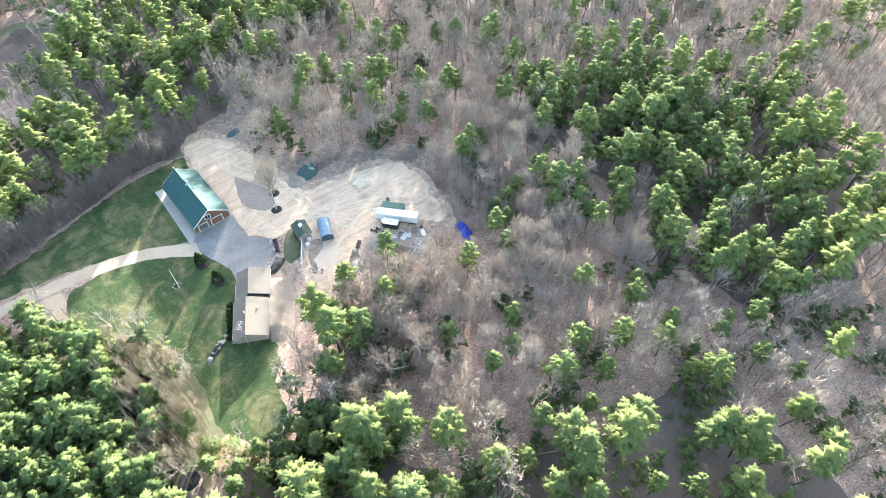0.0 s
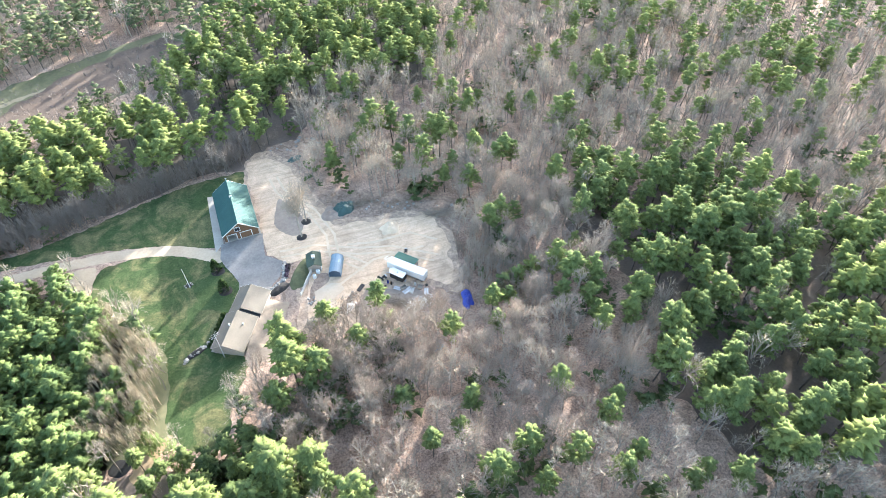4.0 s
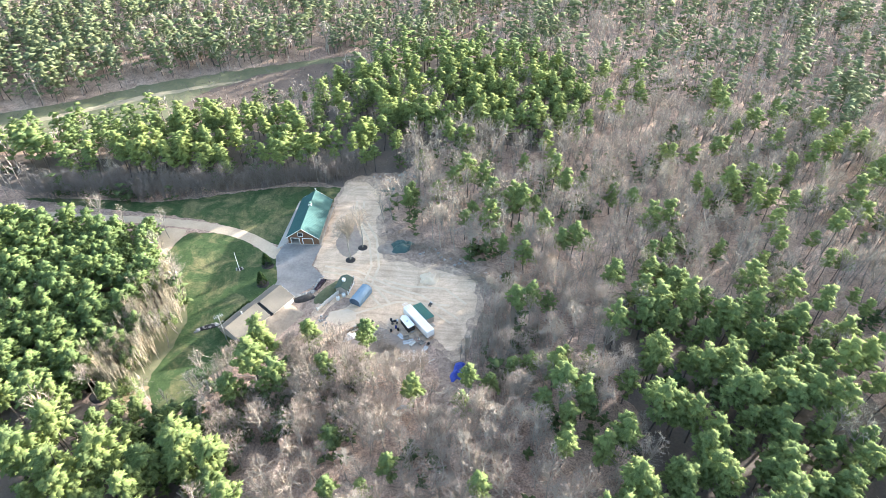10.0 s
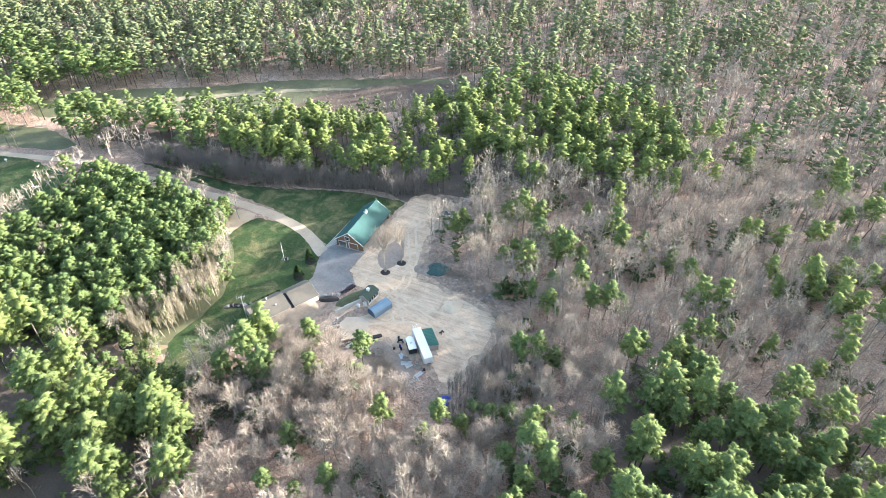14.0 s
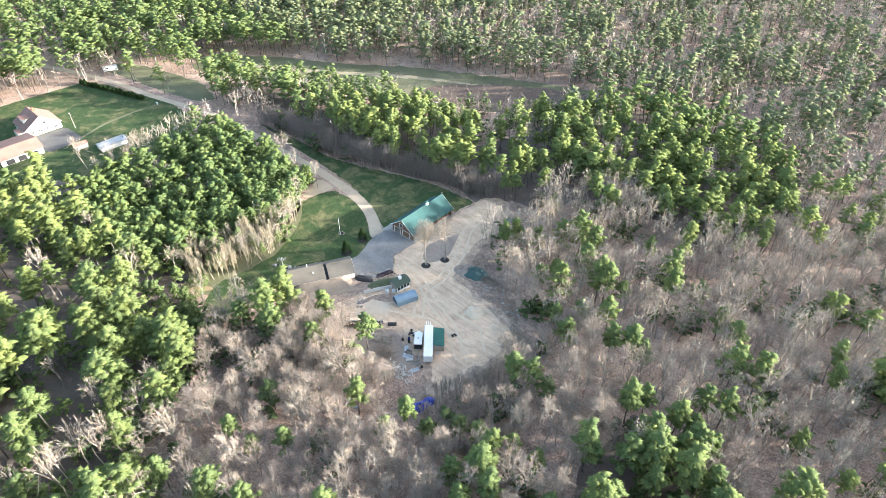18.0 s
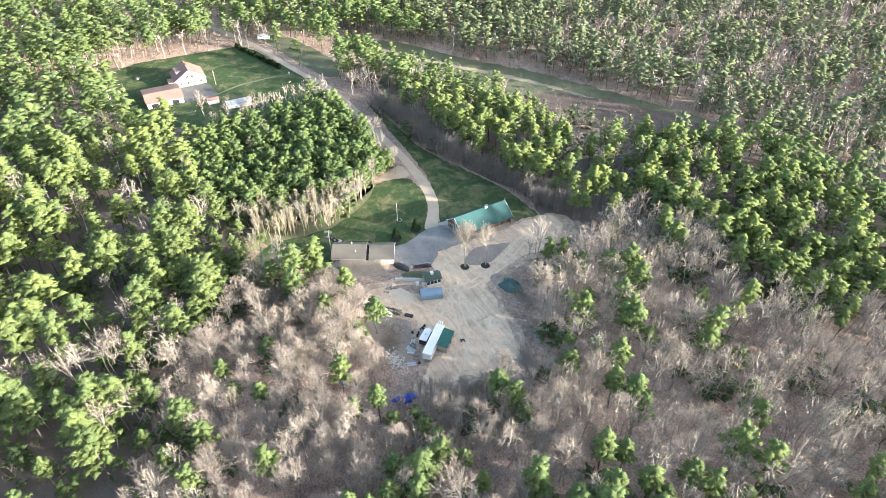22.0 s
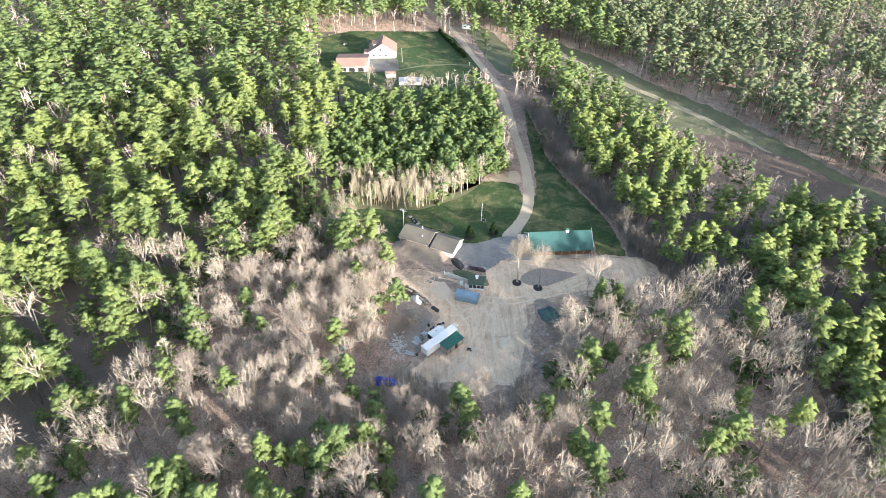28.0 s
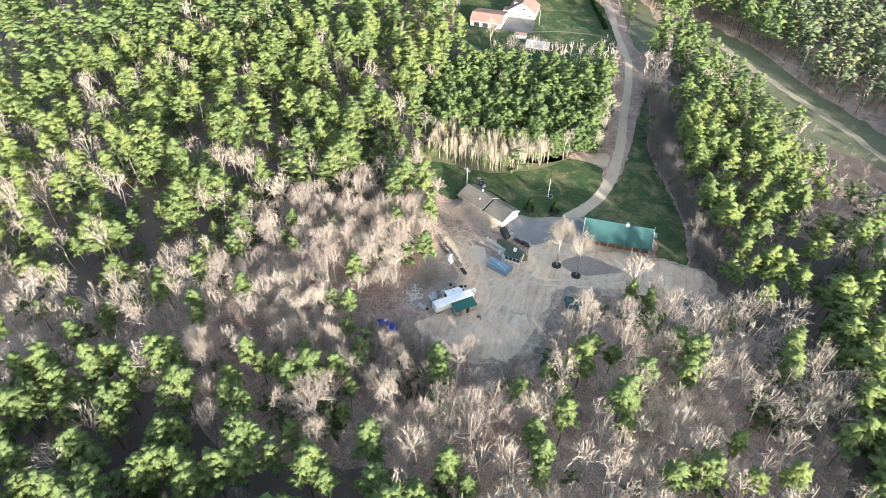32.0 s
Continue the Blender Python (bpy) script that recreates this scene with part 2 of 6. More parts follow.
def twig_mat(name):
    """Twigs and buds: grey, straw and reddish brown from tree to tree."""
    m, nt, p = node_mat(name)
    c = ramp_node(nt, noise_node(nt, 0.11, 3, 0.55), [(0.34, (0.366, 0.33, 0.3)), (0.46, (0.327, 0.269, 0.239)), (0.54, (0.379, 0.343, 0.306)), (0.66, (0.444, 0.408, 0.347))])
    oi = nt.nodes.new("ShaderNodeObjectInfo")
    c = mix_node(nt, c, ramp_node(nt, oi.outputs["Random"], [(0.0, (0.78, 0.74, 0.72)), (0.35, (1.0, 0.94, 0.9)), (0.65, (1.0, 1.0, 0.96)), (1.0, (1.18, 1.15, 1.06))]), 1.0, "MULTIPLY")
    c = mix_node(nt, c, ramp_node(nt, noise_node(nt, 1.5, 3, 0.6), [(0.35, (0.82, 0.8, 0.8)), (0.65, (1.12, 1.12, 1.12))]), 1.0, "MULTIPLY")
    nt.links.new(c, p.inputs["Base Color"])
    p.inputs["Roughness"].default_value, p.inputs["Specular IOR Level"].default_value = 0.85, 0.2
    return m


TWIG = twig_mat("brown_twigs")
BIRCHBARK = surface("pale_birch_bark", (0.26, 0.222, 0.16), (0.43, 0.375, 0.28), big=0.1, small=2.5, bump=0.2)
# the edge thicket's shade is put into this twig colour; field brush shares it
SHADETWIG = surface("shaded_brown_twigs", (0.13, 0.108, 0.097), (0.25, 0.215, 0.19), big=0.09, small=1.5, bump=0.2)
BRUSH = surface("dry_brush", (0.20, 0.155, 0.125), (0.36, 0.29, 0.24), big=0.06, small=1.5, bump=0.2)
NEEDLES = foliage("pine_needles", (0.152, 0.194, 0.08), (0.234, 0.296, 0.117), 0.5)
# spruce green, with the fading of distant haze put into the colour
HAZENEEDLES = foliage("hazed_spruce_needles", (0.125, 0.155, 0.09), (0.21, 0.245, 0.138), 0.42)
YOUNGNEEDLES = foliage("young_pine_needles", (0.134, 0.182, 0.074), (0.2, 0.266, 0.103), 0.46)
CEDAR = foliage("cedar_foliage", (0.035, 0.065, 0.027), (0.08, 0.125, 0.045), 0.25)
HEMLOCK = foliage("hemlock_foliage", (0.075, 0.105, 0.05), (0.15, 0.195, 0.088), 0.4)
GLASS = surface("window_glass", (0.03, 0.035, 0.04), (0.05, 0.055, 0.06), big=0.5, small=2.0, rough=0.08, bump=0.0)


# ---- mesh helpers ----
def mesh_of(name, verts, faces, material, smooth=False):
    me = bpy.data.meshes.new(name)
    me.from_pydata(verts, [], faces)
    me.materials.append(material)
    if smooth:
        me.shade_smooth()
    me.update()
    return me


def tri_mesh(name, verts, material):
    """A mesh of loose triangles from an array of corner points, three a triangle; six columns hold the corners' normals too."""
    n = len(verts)
    bend = verts[:, 3:] if verts.shape[1] == 6 else None
    verts = verts[:, :3]
    me = bpy.data.meshes.new(name)
    me.vertices.add(n)
    me.vertices.foreach_set("co", np.ascontiguousarray(verts, dtype=np.float32).ravel())
    me.loops.add(n)
    me.loops.foreach_set("vertex_index", np.arange(n, dtype=np.int32))
    me.polygons.add(n // 3)
    me.polygons.foreach_set("loop_start", np.arange(0, n, 3, dtype=np.int32))
    me.materials.append(material)
    me.update()
    me.validate()
    if bend is not None:
        me.attributes.new("custom_normal", "FLOAT_VECTOR", "POINT").data.foreach_set("vector", np.ascontiguousarray(bend, dtype=np.float32).ravel())
    return me


def thing(name, m, label, category, group="", kind=""):
    root = new(name)
    root.empty_display_size = 0.5
    root.matrix_world = m
    return tagged(root, label, category, group, kind)


def part(name, bm, material, parent, label=""):
    me = bpy.data.meshes.new(name)
    bmesh.ops.recalc_face_normals(bm, faces=bm.faces)
    bm.to_mesh(me)
    bm.free()
    me.materials.append(material)
    ob = new(name, me)
    ob.parent = parent
    if label:
        ob["label"] = label
    return ob


def shape(*makers):
    bm = bmesh.new()
    for f in makers:
        f(bm)
    return bm


def box(x0, x1, y0, y1, z0, z1, bevel=0.0, turn=None):
    def f(bm):
        r = bmesh.ops.create_cube(bm, size=1.0)
        m = Matrix.Translation(((x0 + x1) / 2, (y0 + y1) / 2, (z0 + z1) / 2)) @ Matrix.Diagonal((x1 - x0, y1 - y0, z1 - z0, 1))
        bmesh.ops.transform(bm, matrix=(turn @ m) if turn else m, verts=r["verts"])
        if bevel:
            es = list({e for v in r["verts"] for e in v.link_edges})
            bmesh.ops.bevel(bm, geom=es, offset=bevel, segments=1, affect="EDGES")
    return f


def rod(p, q, r0, r1=None, sides=8):
    def f(bm):
        a, b = Vector(p), Vector(q)
        d = b - a
        m = Matrix.Translation((a + b) / 2) @ d.to_track_quat("Z", "Y").to_matrix().to_4x4()
        bmesh.ops.create_cone(bm, cap_ends=True, segments=sides, radius1=r0, radius2=r0 if r1 is None else r1, depth=d.length, matrix=m)
    return f


def prism(profile, axis, a, b):
    """A closed outline pushed along x or y from a to b. The outline is given as (across, up)."""
    def f(bm):
        rows = []
        for s in (a, b):
            rows.append([bm.verts.new((s, u, w) if axis == "x" else (u, s, w)) for u, w in profile])
        n = len(profile)
        bm.faces.new(rows[0])
        bm.faces.new(list(reversed(rows[1])))
        for i in range(n):
            j = (i + 1) % n
            bm.faces.new((rows[0][i], rows[0][j], rows[1][j], rows[1][i]))
    return f


def slope(p0, p1, p2, p3, thick=0.12, rib=0.0, gap=0.6):
    """A roof slope: p0 to p1 along the ridge, p2 to p3 back along the eave; ribs run from ridge to eave."""
    def f(bm):
        a, b, c, d = (Vector(p) for p in (p0, p1, p2, p3))
        n = (b - a).cross(d - a).normalized()
        if n.z < 0:
            n.negate()
        lo = [bm.verts.new(v - n * thick) for v in (a, b, c, d)]
        hi = [bm.verts.new(v) for v in (a, b, c, d)]
        bm.faces.new(hi)
        bm.faces.new(list(reversed(lo)))
        for i in range(4):
            j = (i + 1) % 4
            bm.faces.new((hi[i], hi[j], lo[j], lo[i]))
        if rib:
            k = max(2, round((b - a).length / gap))
            along = (b - a).normalized() * 0.035
            for i in range(k + 1):
                s, e = a.lerp(b, i / k), d.lerp(c, i / k)
                low = [bm.verts.new(v) for v in (s - along, s + along, e + along, e - along)]
                top = [bm.verts.new(v + n * rib) for v in (s - along * 0.5, s + along * 0.5, e + along * 0.5, e - along * 0.5)]
                bm.faces.new(top)
                for q in range(4):
                    bm.faces.new((low[q], low[(q + 1) % 4], top[(q + 1) % 4], top[q]))
    return f


def rock_bm(rng, sx, sy, sz):
    bm = bmesh.new()
    bmesh.ops.create_icosphere(bm, subdivisions=2, radius=1.0)
    off = Vector((rng.random() * 50, rng.random() * 50, 0))
    for v in bm.verts:
        k = 1 + 0.35 * noise.noise(v.co * 1.3 + off) + 0.15 * noise.noise(v.co * 3.1 + off)
        v.co = Vector((v.co.x * sx * k, v.co.y * sy * k, max(-0.25, v.co.z) * sz * k))
    return bm


def mound(name, x, y, rx, ry, h, material, label, category, turn=0, seed=1, lumpy=0.25, kind="", rings=9, spokes=28, crumple=0.0):
    """A heap on the ground with an uneven outline."""
    vs, fs = [], []
    for i in range(rings):
        u = i / (rings - 1)
        for j in range(spokes):
            a = 2 * math.pi * j / spokes
            k = 1 + lumpy * noise.noise((math.cos(a) * 1.5 + seed * 7, math.sin(a) * 1.5, 0.3))
            px, py = rx * u * k * math.cos(a), ry * u * k * math.sin(a)
            z = h * (1 - u * u) * (1 + lumpy * 1.6 * noise.noise((px * 0.8 + seed * 3, py * 0.8, 1.7))) + 0.01
            if crumple:
                f = noise.noise((px * 1.1 + seed, py * 1.1, 6.0)) + 0.5 * noise.noise((px * 2.6 + seed, py * 2.6, 2.0))
                z += crumple * (1 - abs(f) * 2) * (1 - u * u) ** 0.5
            vs.append((px, py, max(0.0, z) if u < 1 else -0.05))
    for i in range(rings - 1):
        for j in range(spokes):
            k = (j + 1) % spokes
            fs.append((i * spokes + j, (i + 1) * spokes + j, (i + 1) * spokes + k, i * spokes + k))
    ob = new(name, mesh_of(name, vs, fs, material, True))
    ob.matrix_world = pose(x, y, 0.04, 0, 0, turn)
    return tagged(ob, label, category, "", kind)


def inside(poly, x, y):
    hit_odd = False
    n = len(poly)
    for i in range(n):
        (x0, y0), (x1, y1) = poly[i], poly[(i + 1) % n]
        if (y0 > y) != (y1 > y) and x < (x1 - x0) * (y - y0) / (y1 - y0) + x0:
            hit_odd = not hit_odd
    return hit_odd


def ragged(poly, step=0.8, wob=0.5, seed=0.0):
    """The outline cut into short steps, its corners rounded and its edge made uneven."""
    n, pts = len(poly), []
    for i in range(n):
        p1, p2 = Vector(poly[i]), Vector(poly[(i + 1) % n])
        cnt = max(1, int((p2 - p1).length / step))
        pts += [p1.lerp(p2, j / cnt) for j in range(cnt)]
    if wob > 0.15:
        m = len(pts)
        for _ in range(3):
            pts = [(pts[i - 2] + pts[i - 1] + pts[i] + pts[(i + 1) % m] + pts[(i + 2) % m]) / 5 for i in range(m)]
    f1, f2 = min(0.7, 0.3 / wob), min(2.3, 0.9 / wob)
    return [(q.x + wob * noise.noise((q.x * f1, q.y * f1, seed)) + wob * 0.35 * noise.noise((q.x * f2, q.y * f2, seed + 5)),
             q.y + wob * noise.noise((q.x * f1, q.y * f1, seed + 9)) + wob * 0.35 * noise.noise((q.x * f2, q.y * f2, seed + 14))) for q in pts]


def zone(name, poly, z, material, label, category, wob=0.5, seed=0.0):
    """A sheet of other ground laid on the ground, with an uneven edge."""
    pts = ragged(poly, 0.8, wob, seed)
    ob = new(name, mesh_of(name, [(x, y, z) for x, y in pts], [tuple(range(len(pts)))], material))
    return tagged(ob, label, category, "", "structure")


def ribbon(name, line, widths, z, material, label, category, wob=0.3, seed=0.0):
    pts = [Vector(p) for p in line]
    left, right = [], []
    for i, p in enumerate(pts):
        d = (pts[min(i + 1, len(pts) - 1)] - pts[max(i - 1, 0)]).normalized()
        nrm = Vector((-d.y, d.x)) * widths[min(i, len(widths) - 1)] / 2
        left.append(tuple(p + nrm))
        right.append(tuple(p - nrm))
    return zone(name, left + right[::-1], z, material, label, category, wob, seed)


# ---- the plan of the ground ----
HOUSE_LAWN = [(-22, 137), (-11, 137.5), (0, 134.5), (6, 130.5), (12, 127), (17, 126), (19, 118), (18, 112), (6, 96), (16, 89), (14, 84), (9, 77), (8, 68), (3, 65.5), (-2, 68), (-7, 76), (-5, 88), (-5, 98), (-10, 108), (-16, 117), (-25, 124), (-24, 130)]
NORTH_LAWN = [(-95, 150), (-60, 147), (-40, 146), (-20, 144), (-4, 140), (12, 132.5), (14, 136), (14.2, 158), (26, 158), (26.5, 168), (8, 167), (-8, 163), (-24, 157), (-42, 152), (-65, 152)]
YARD = [(26, 172), (35, 173), (41, 164), (43, 146), (48, 129), (56, 128), (64, 127), (78, 123), (81, 113), (77.5, 104), (77, 98), (76.4, 93.5), (73.6, 92.5), (71.5, 96.5), (67.5, 98.5), (58, 101), (51, 103), (43, 97), (36, 90), (33, 92), (34, 100), (34, 108), (38, 112), (38, 119), (31, 119), (26, 125), (27.5, 133), (26.2, 136), (26.2, 158)]
FORECOURT = [(13.5, 134), (26.4, 134.4), (25.5, 124.6), (30.2, 120.2), (28.2, 114.4), (25.4, 111.6), (22.8, 108.6), (16.2, 112.2), (16.6, 116.5), (15.2, 120.5), (13.6, 124), (12.6, 128)]
HOUSE_DIRT = [(24.5, 110), (29, 114), (33, 118.6), (38, 113), (34, 108), (34, 100), (35, 91), (28, 84), (17, 88), (14, 91)]
DIAMOND = [(34, 150), (40.5, 136), (37.5, 128.6), (34, 129.8), (30, 136.5)]
EAST_DIRT = [(43, 146), (48, 129), (64, 126.5), (80, 123), (84, 112), (88, 118), (86, 128), (76, 132), (66, 136), (56, 141), (48, 148)]
EAST_SOIL = [(41, 148), (48, 129), (64, 126), (78, 121), (84, 111), (90, 117), (92, 124), (88, 129), (80, 134), (70, 139), (58, 143), (50, 149), (44, 152)]
NORTH_PAD = [(30, 171), (34, 178), (44, 180), (53, 175), (54, 165), (44, 158), (41, 164)]
TRACK = [(73, 97), (75, 90), (74.5, 82), (72, 74), (73.5, 66), (75, 58), (78, 50)]
SCRAP_YARD = [(39, 91), (51, 102), (58, 100), (66, 95), (68, 89), (60, 86.5), (48, 88)]
FAR_LAWN = [(-190, 36), (-204, 56), (-202, 113), (-190, 121), (-165, 127), (-146, 133), (-112, 131), (-101, 106), (-98, 86), (-106, 72), (-126, 48), (-160, 42)]
FAR_VERGE = [(-212, 128), (-190, 132), (-165, 136), (-135, 142), (-130, 150), (-155, 156), (-175, 152), (-198, 146), (-214, 138)]
FIELD = [(-190, 172), (-158, 202), (-118, 222), (-90, 242), (-58, 258), (-22, 274), (6, 284), (18, 270), (6, 250), (-14, 234), (-36, 222), (-58, 212), (-84, 198), (-112, 188), (-146, 174), (-172, 162)]
FIELD_EDGE = [(-150, 166), (-130, 180), (-82, 178), (-52, 190), (-40, 203), (0, 204), (14, 240), (22, 270), (6, 250), (-14, 234), (-36, 222), (-58, 212), (-84, 198), (-112, 188), (-146, 174)]
FAR_CLEARING = [(-232, -118), (-250, -100), (-246, -70), (-228, -76), (-220, -100)]
BRUSH_EDGE = [(-24, 70), (-3, 70), (-3, 84), (-2, 98), (-7, 109), (-13, 120), (-24, 128), (-26, 112), (-22, 92)]
SAPLINGS = [(-24, 72), (-8, 72), (-7, 84), (-6, 98), (-11, 107), (-18, 117), (-24, 112), (-22, 92)]
DRIVE = [(14, 127.5), (9, 131.2), (2, 135.6), (-6, 138.6), (-20, 141), (-38.7, 142), (-64, 141.4), (-93.6, 141.4), (-119, 140), (-140, 134.6), (-160, 130), (-182, 126.4), (-206, 120.5), (-232, 112), (-270, 96), (-330, 60)]

# stands of pines
PLANTATION = [(-92, 68), (-97, 104), (-96, 133), (-51, 134), (-31, 134), (-27, 124), (-20, 117), (-17, 104), (-14, 88), (-22, 66), (-53, 61)]
NORTH_PINES = [(-140, 160), (-130, 178), (-80, 178), (-52, 190), (-40, 203), (0, 204), (14, 240), (28, 272), (43, 288), (92, 278), (124, 252), (112, 202), (95, 199), (66, 205), (51, 194), (44, 177), (30, 170), (10, 169), (-27, 161), (-85, 156)]
EAST_PINES = [(119, 122), (141, 121), (145, 111), (160, 110), (178, 92), (200, 66), (186, 14), (150, 6), (122, 14), (114, 29), (110, 45), (124, 61), (125, 77), (118, 91)]
WEST_PINES = [(-205, -170), (-205, 48), (-130, 46), (-116, 72), (-98, 76), (-53, 65), (-22, 69), (-12, 66), (-6, 64), (2, 60), (20, 58), (22, 40), (30, 30), (46, 28), (73, 22), (95, 10), (90, -60), (40, -130), (-60, -190)]

# one sheet of ground out to the horizon, finer near the yard, quite level where it is built on
gx = np.concatenate([[-2500, -1200, -700], np.arange(-450, 451, 18.0), [700, 1200, 2500]])
gy = np.concatenate([[-2500, -1200, -600], np.arange(-250, 700, 18.0), [900, 1400, 2500]])
gv = [(float(x), float(y), 0.0) for y in gy for x in gx]
gf = [(j * len(gx) + i, j * len(gx) + i + 1, (j + 1) * len(gx) + i + 1, (j + 1) * len(gx) + i) for j in range(len(gy) - 1) for i in range(len(gx) - 1)]
tagged(new("ground", mesh_of("ground", gv, gf, LITTER)), "woodland floor of brown fallen leaves and twigs", "ground", "", "structure")
# needle litter with the deep shade under the pines painted into its colour
SHADEDUFF = surface("shaded_needle_duff", (0.075, 0.057, 0.046), (0.19, 0.147, 0.122), big=0.06, small=1.6, bump=0.6, dist=0.1)
for i, (nm, poly) in enumerate((("planted", PLANTATION), ("north", NORTH_PINES), ("east", EAST_PINES), ("west", WEST_PINES))):
    zone("duff_" + nm, poly, 0.012 + 0.004 * i, SHADEDUFF, "needle litter under the pines, darkened for the shade there", "ground", 6.0, 60 + i)
zone("lawn_house", HOUSE_LAWN, 0.03, GRASS, "mown green lawn beside the long house", "lawn", 0.7, 1)
zone("lawn_north", NORTH_LAWN, 0.035, THINGRASS, "shaded green lawn between the drive and the woods", "lawn", 0.8, 2)
zone("soil_house", HOUSE_DIRT, 0.04, TRODDEN, "bare brown soil behind the house", "soil", 0.6, 3)
zone("soil_east", EAST_SOIL, 0.045, YARD_EDGE, "raw brown soil and debris along the yard's edge", "soil", 1.2, 4)
zone("soil_north", NORTH_PAD, 0.05, YARD_EDGE, "bare sandy soil at the wood's edge", "soil", 1.2, 5)
ribbon("soil_track", TRACK, [9, 8, 5, 4.5, 4, 4, 3], 0.052, YARD_EDGE, "earth track leading into the woods", "track", 0.7, 6)
ribbon("soil_track_west", [(74, 76), (72.5, 70), (74, 62), (80, 52)], [3, 3.5, 3, 2.5], 0.05, SOIL, "faint earth track between bare trees", "track", 0.6, 33)
zone("soil_scrap", SCRAP_YARD, 0.055, SOIL, "dark soil under scrap and brush", "soil", 1.0, 7)
zone("brush_ground", BRUSH_EDGE, 0.012, DRYGRASS, "dry pale grass and brush under birch saplings", "grass", 1.5, 29)
zone("yard_fringe", [(25, 172), (30, 176), (37, 176), (43, 166), (45, 147), (50, 131.5), (57, 130), (65, 129.5), (80, 125), (83.5, 113), (80, 104), (79.5, 97), (77.5, 90), (73, 89), (69.5, 95), (58, 99.5), (51, 100), (43, 94), (36, 86.5), (30, 88), (31, 100), (32, 108), (36, 113), (36, 119.5), (30, 120), (26, 125), (25.5, 136)], 0.062, FRINGE, "gravel thinning into brown soil round the yard", "yard", 2.2, 28)
zone("yard", YARD, 0.08, GRAVEL, "pale compacted gravel yard with wheel marks", "yard", 1.5, 8)
zone("soil_island", DIAMOND, 0.10, SOIL, "brown soil island in the gravel yard", "soil", 0.3, 9)
zone("soil_wall", [(33.5, 99), (34.6, 104), (36.4, 108.4), (40.2, 112.4), (42.8, 110.5), (42.4, 108), (41.8, 106.8), (37, 105.8), (35.6, 103.2), (36, 99.6)], 0.095, YARD_EDGE, "trodden brown soil along the retaining wall", "soil", 0.35, 34)
zone("sand_pad", [(36.4, 104.9), (36.5, 101.6), (40.5, 99.8), (45, 103), (44.4, 105.6), (41.8, 106.6)], 0.1, SAND, "pale spread of sand on the yard", "sand", 0.14, 35)
zone("forecourt", FORECOURT, 0.12, ASPHALT, "worn grey asphalt forecourt before the barn", "forecourt", 0.13, 10)
ribbon("drive", DRIVE, [5.5, 4.6, 4.2, 4.0, 4.2, 3.8, 3.5, 3.5, 3.5, 3.5, 3.5, 3.5], 0.07, ROADGRAVEL, "long gravel drive winding towards the far house", "drive", 0.3, 11)
zone("pullout", [(-22, 138.5), (-33, 138.5), (-30, 131), (-26.5, 124), (-24.5, 128)], 0.065, ROADGRAVEL, "pale gravel lay-by beside the drive", "lay-by", 0.4, 12)
zone("barn_apron", [(11.6, 131), (14.4, 134.3), (14.4, 158), (11.8, 158)], 0.11, CONCRETE, "pale concrete strip along the barn", "pavement", 0.05, 13)
zone("far_lawn", FAR_LAWN, 0.03, GRASS, "wide green lawn round the far white house", "lawn", 0.8, 14)
zone("far_verge", FAR_VERGE, 0.03, DRYGRASS, "rough grass verge beyond the far drive", "grass", 1.2, 15)
zone("field", FIELD, 0.03, DRYGRASS, "long clearing of dry grass cut through the woods", "field", 2.0, 16)
zone("far_clearing", FAR_CLEARING, 0.03, DRYGRASS, "small grassy clearing in the far woods", "field", 1.5, 17)
zone("field_soil", [(-66, 216), (-58, 238), (-30, 262), (2, 278), (16, 268), (4, 250), (-16, 235), (-40, 222)], 0.05, surface("reddish_brush", (0.075, 0.052, 0.04), (0.155, 0.112, 0.085), big=0.06, small=0.8, bump=0.8, dist=0.2), "reddish brown bare end of the clearing", "soil", 2.5, 18)
ribbon("field_path", [(-165, 180), (-135, 196), (-108, 214), (-84, 230), (-66, 240), (-40, 252)], [4, 5, 3.5, 4.5, 3, 2], 0.045, surface("worn_path", (0.22, 0.19, 0.12), (0.36, 0.31, 0.21), big=0.15, small=0.8), "worn sandy path along the clearing", "path", 1.2, 19)
zone("far_forecourt", [(-157, 71), (-157, 87), (-139, 88), (-137, 72)], 0.06, surface("dark_asphalt", (0.055, 0.053, 0.052), (0.12, 0.115, 0.112), big=0.2, small=1.5, bump=0.2), "dark asphalt parking beside the far house", "forecourt", 0.2, 20)
ribbon("far_path", [(-139, 84), (-146, 100), (-148, 118), (-146, 130)], [1.5], 0.05, DRYGRASS, "narrow worn path from drive to far house", "path", 0.3, 21)

# wheel marks on asphalt and gravel
RUT = surface("wheel_rut", (0.509, 0.395, 0.275), (0.672, 0.541, 0.399), big=0.25, small=1.6, bump=0.3)
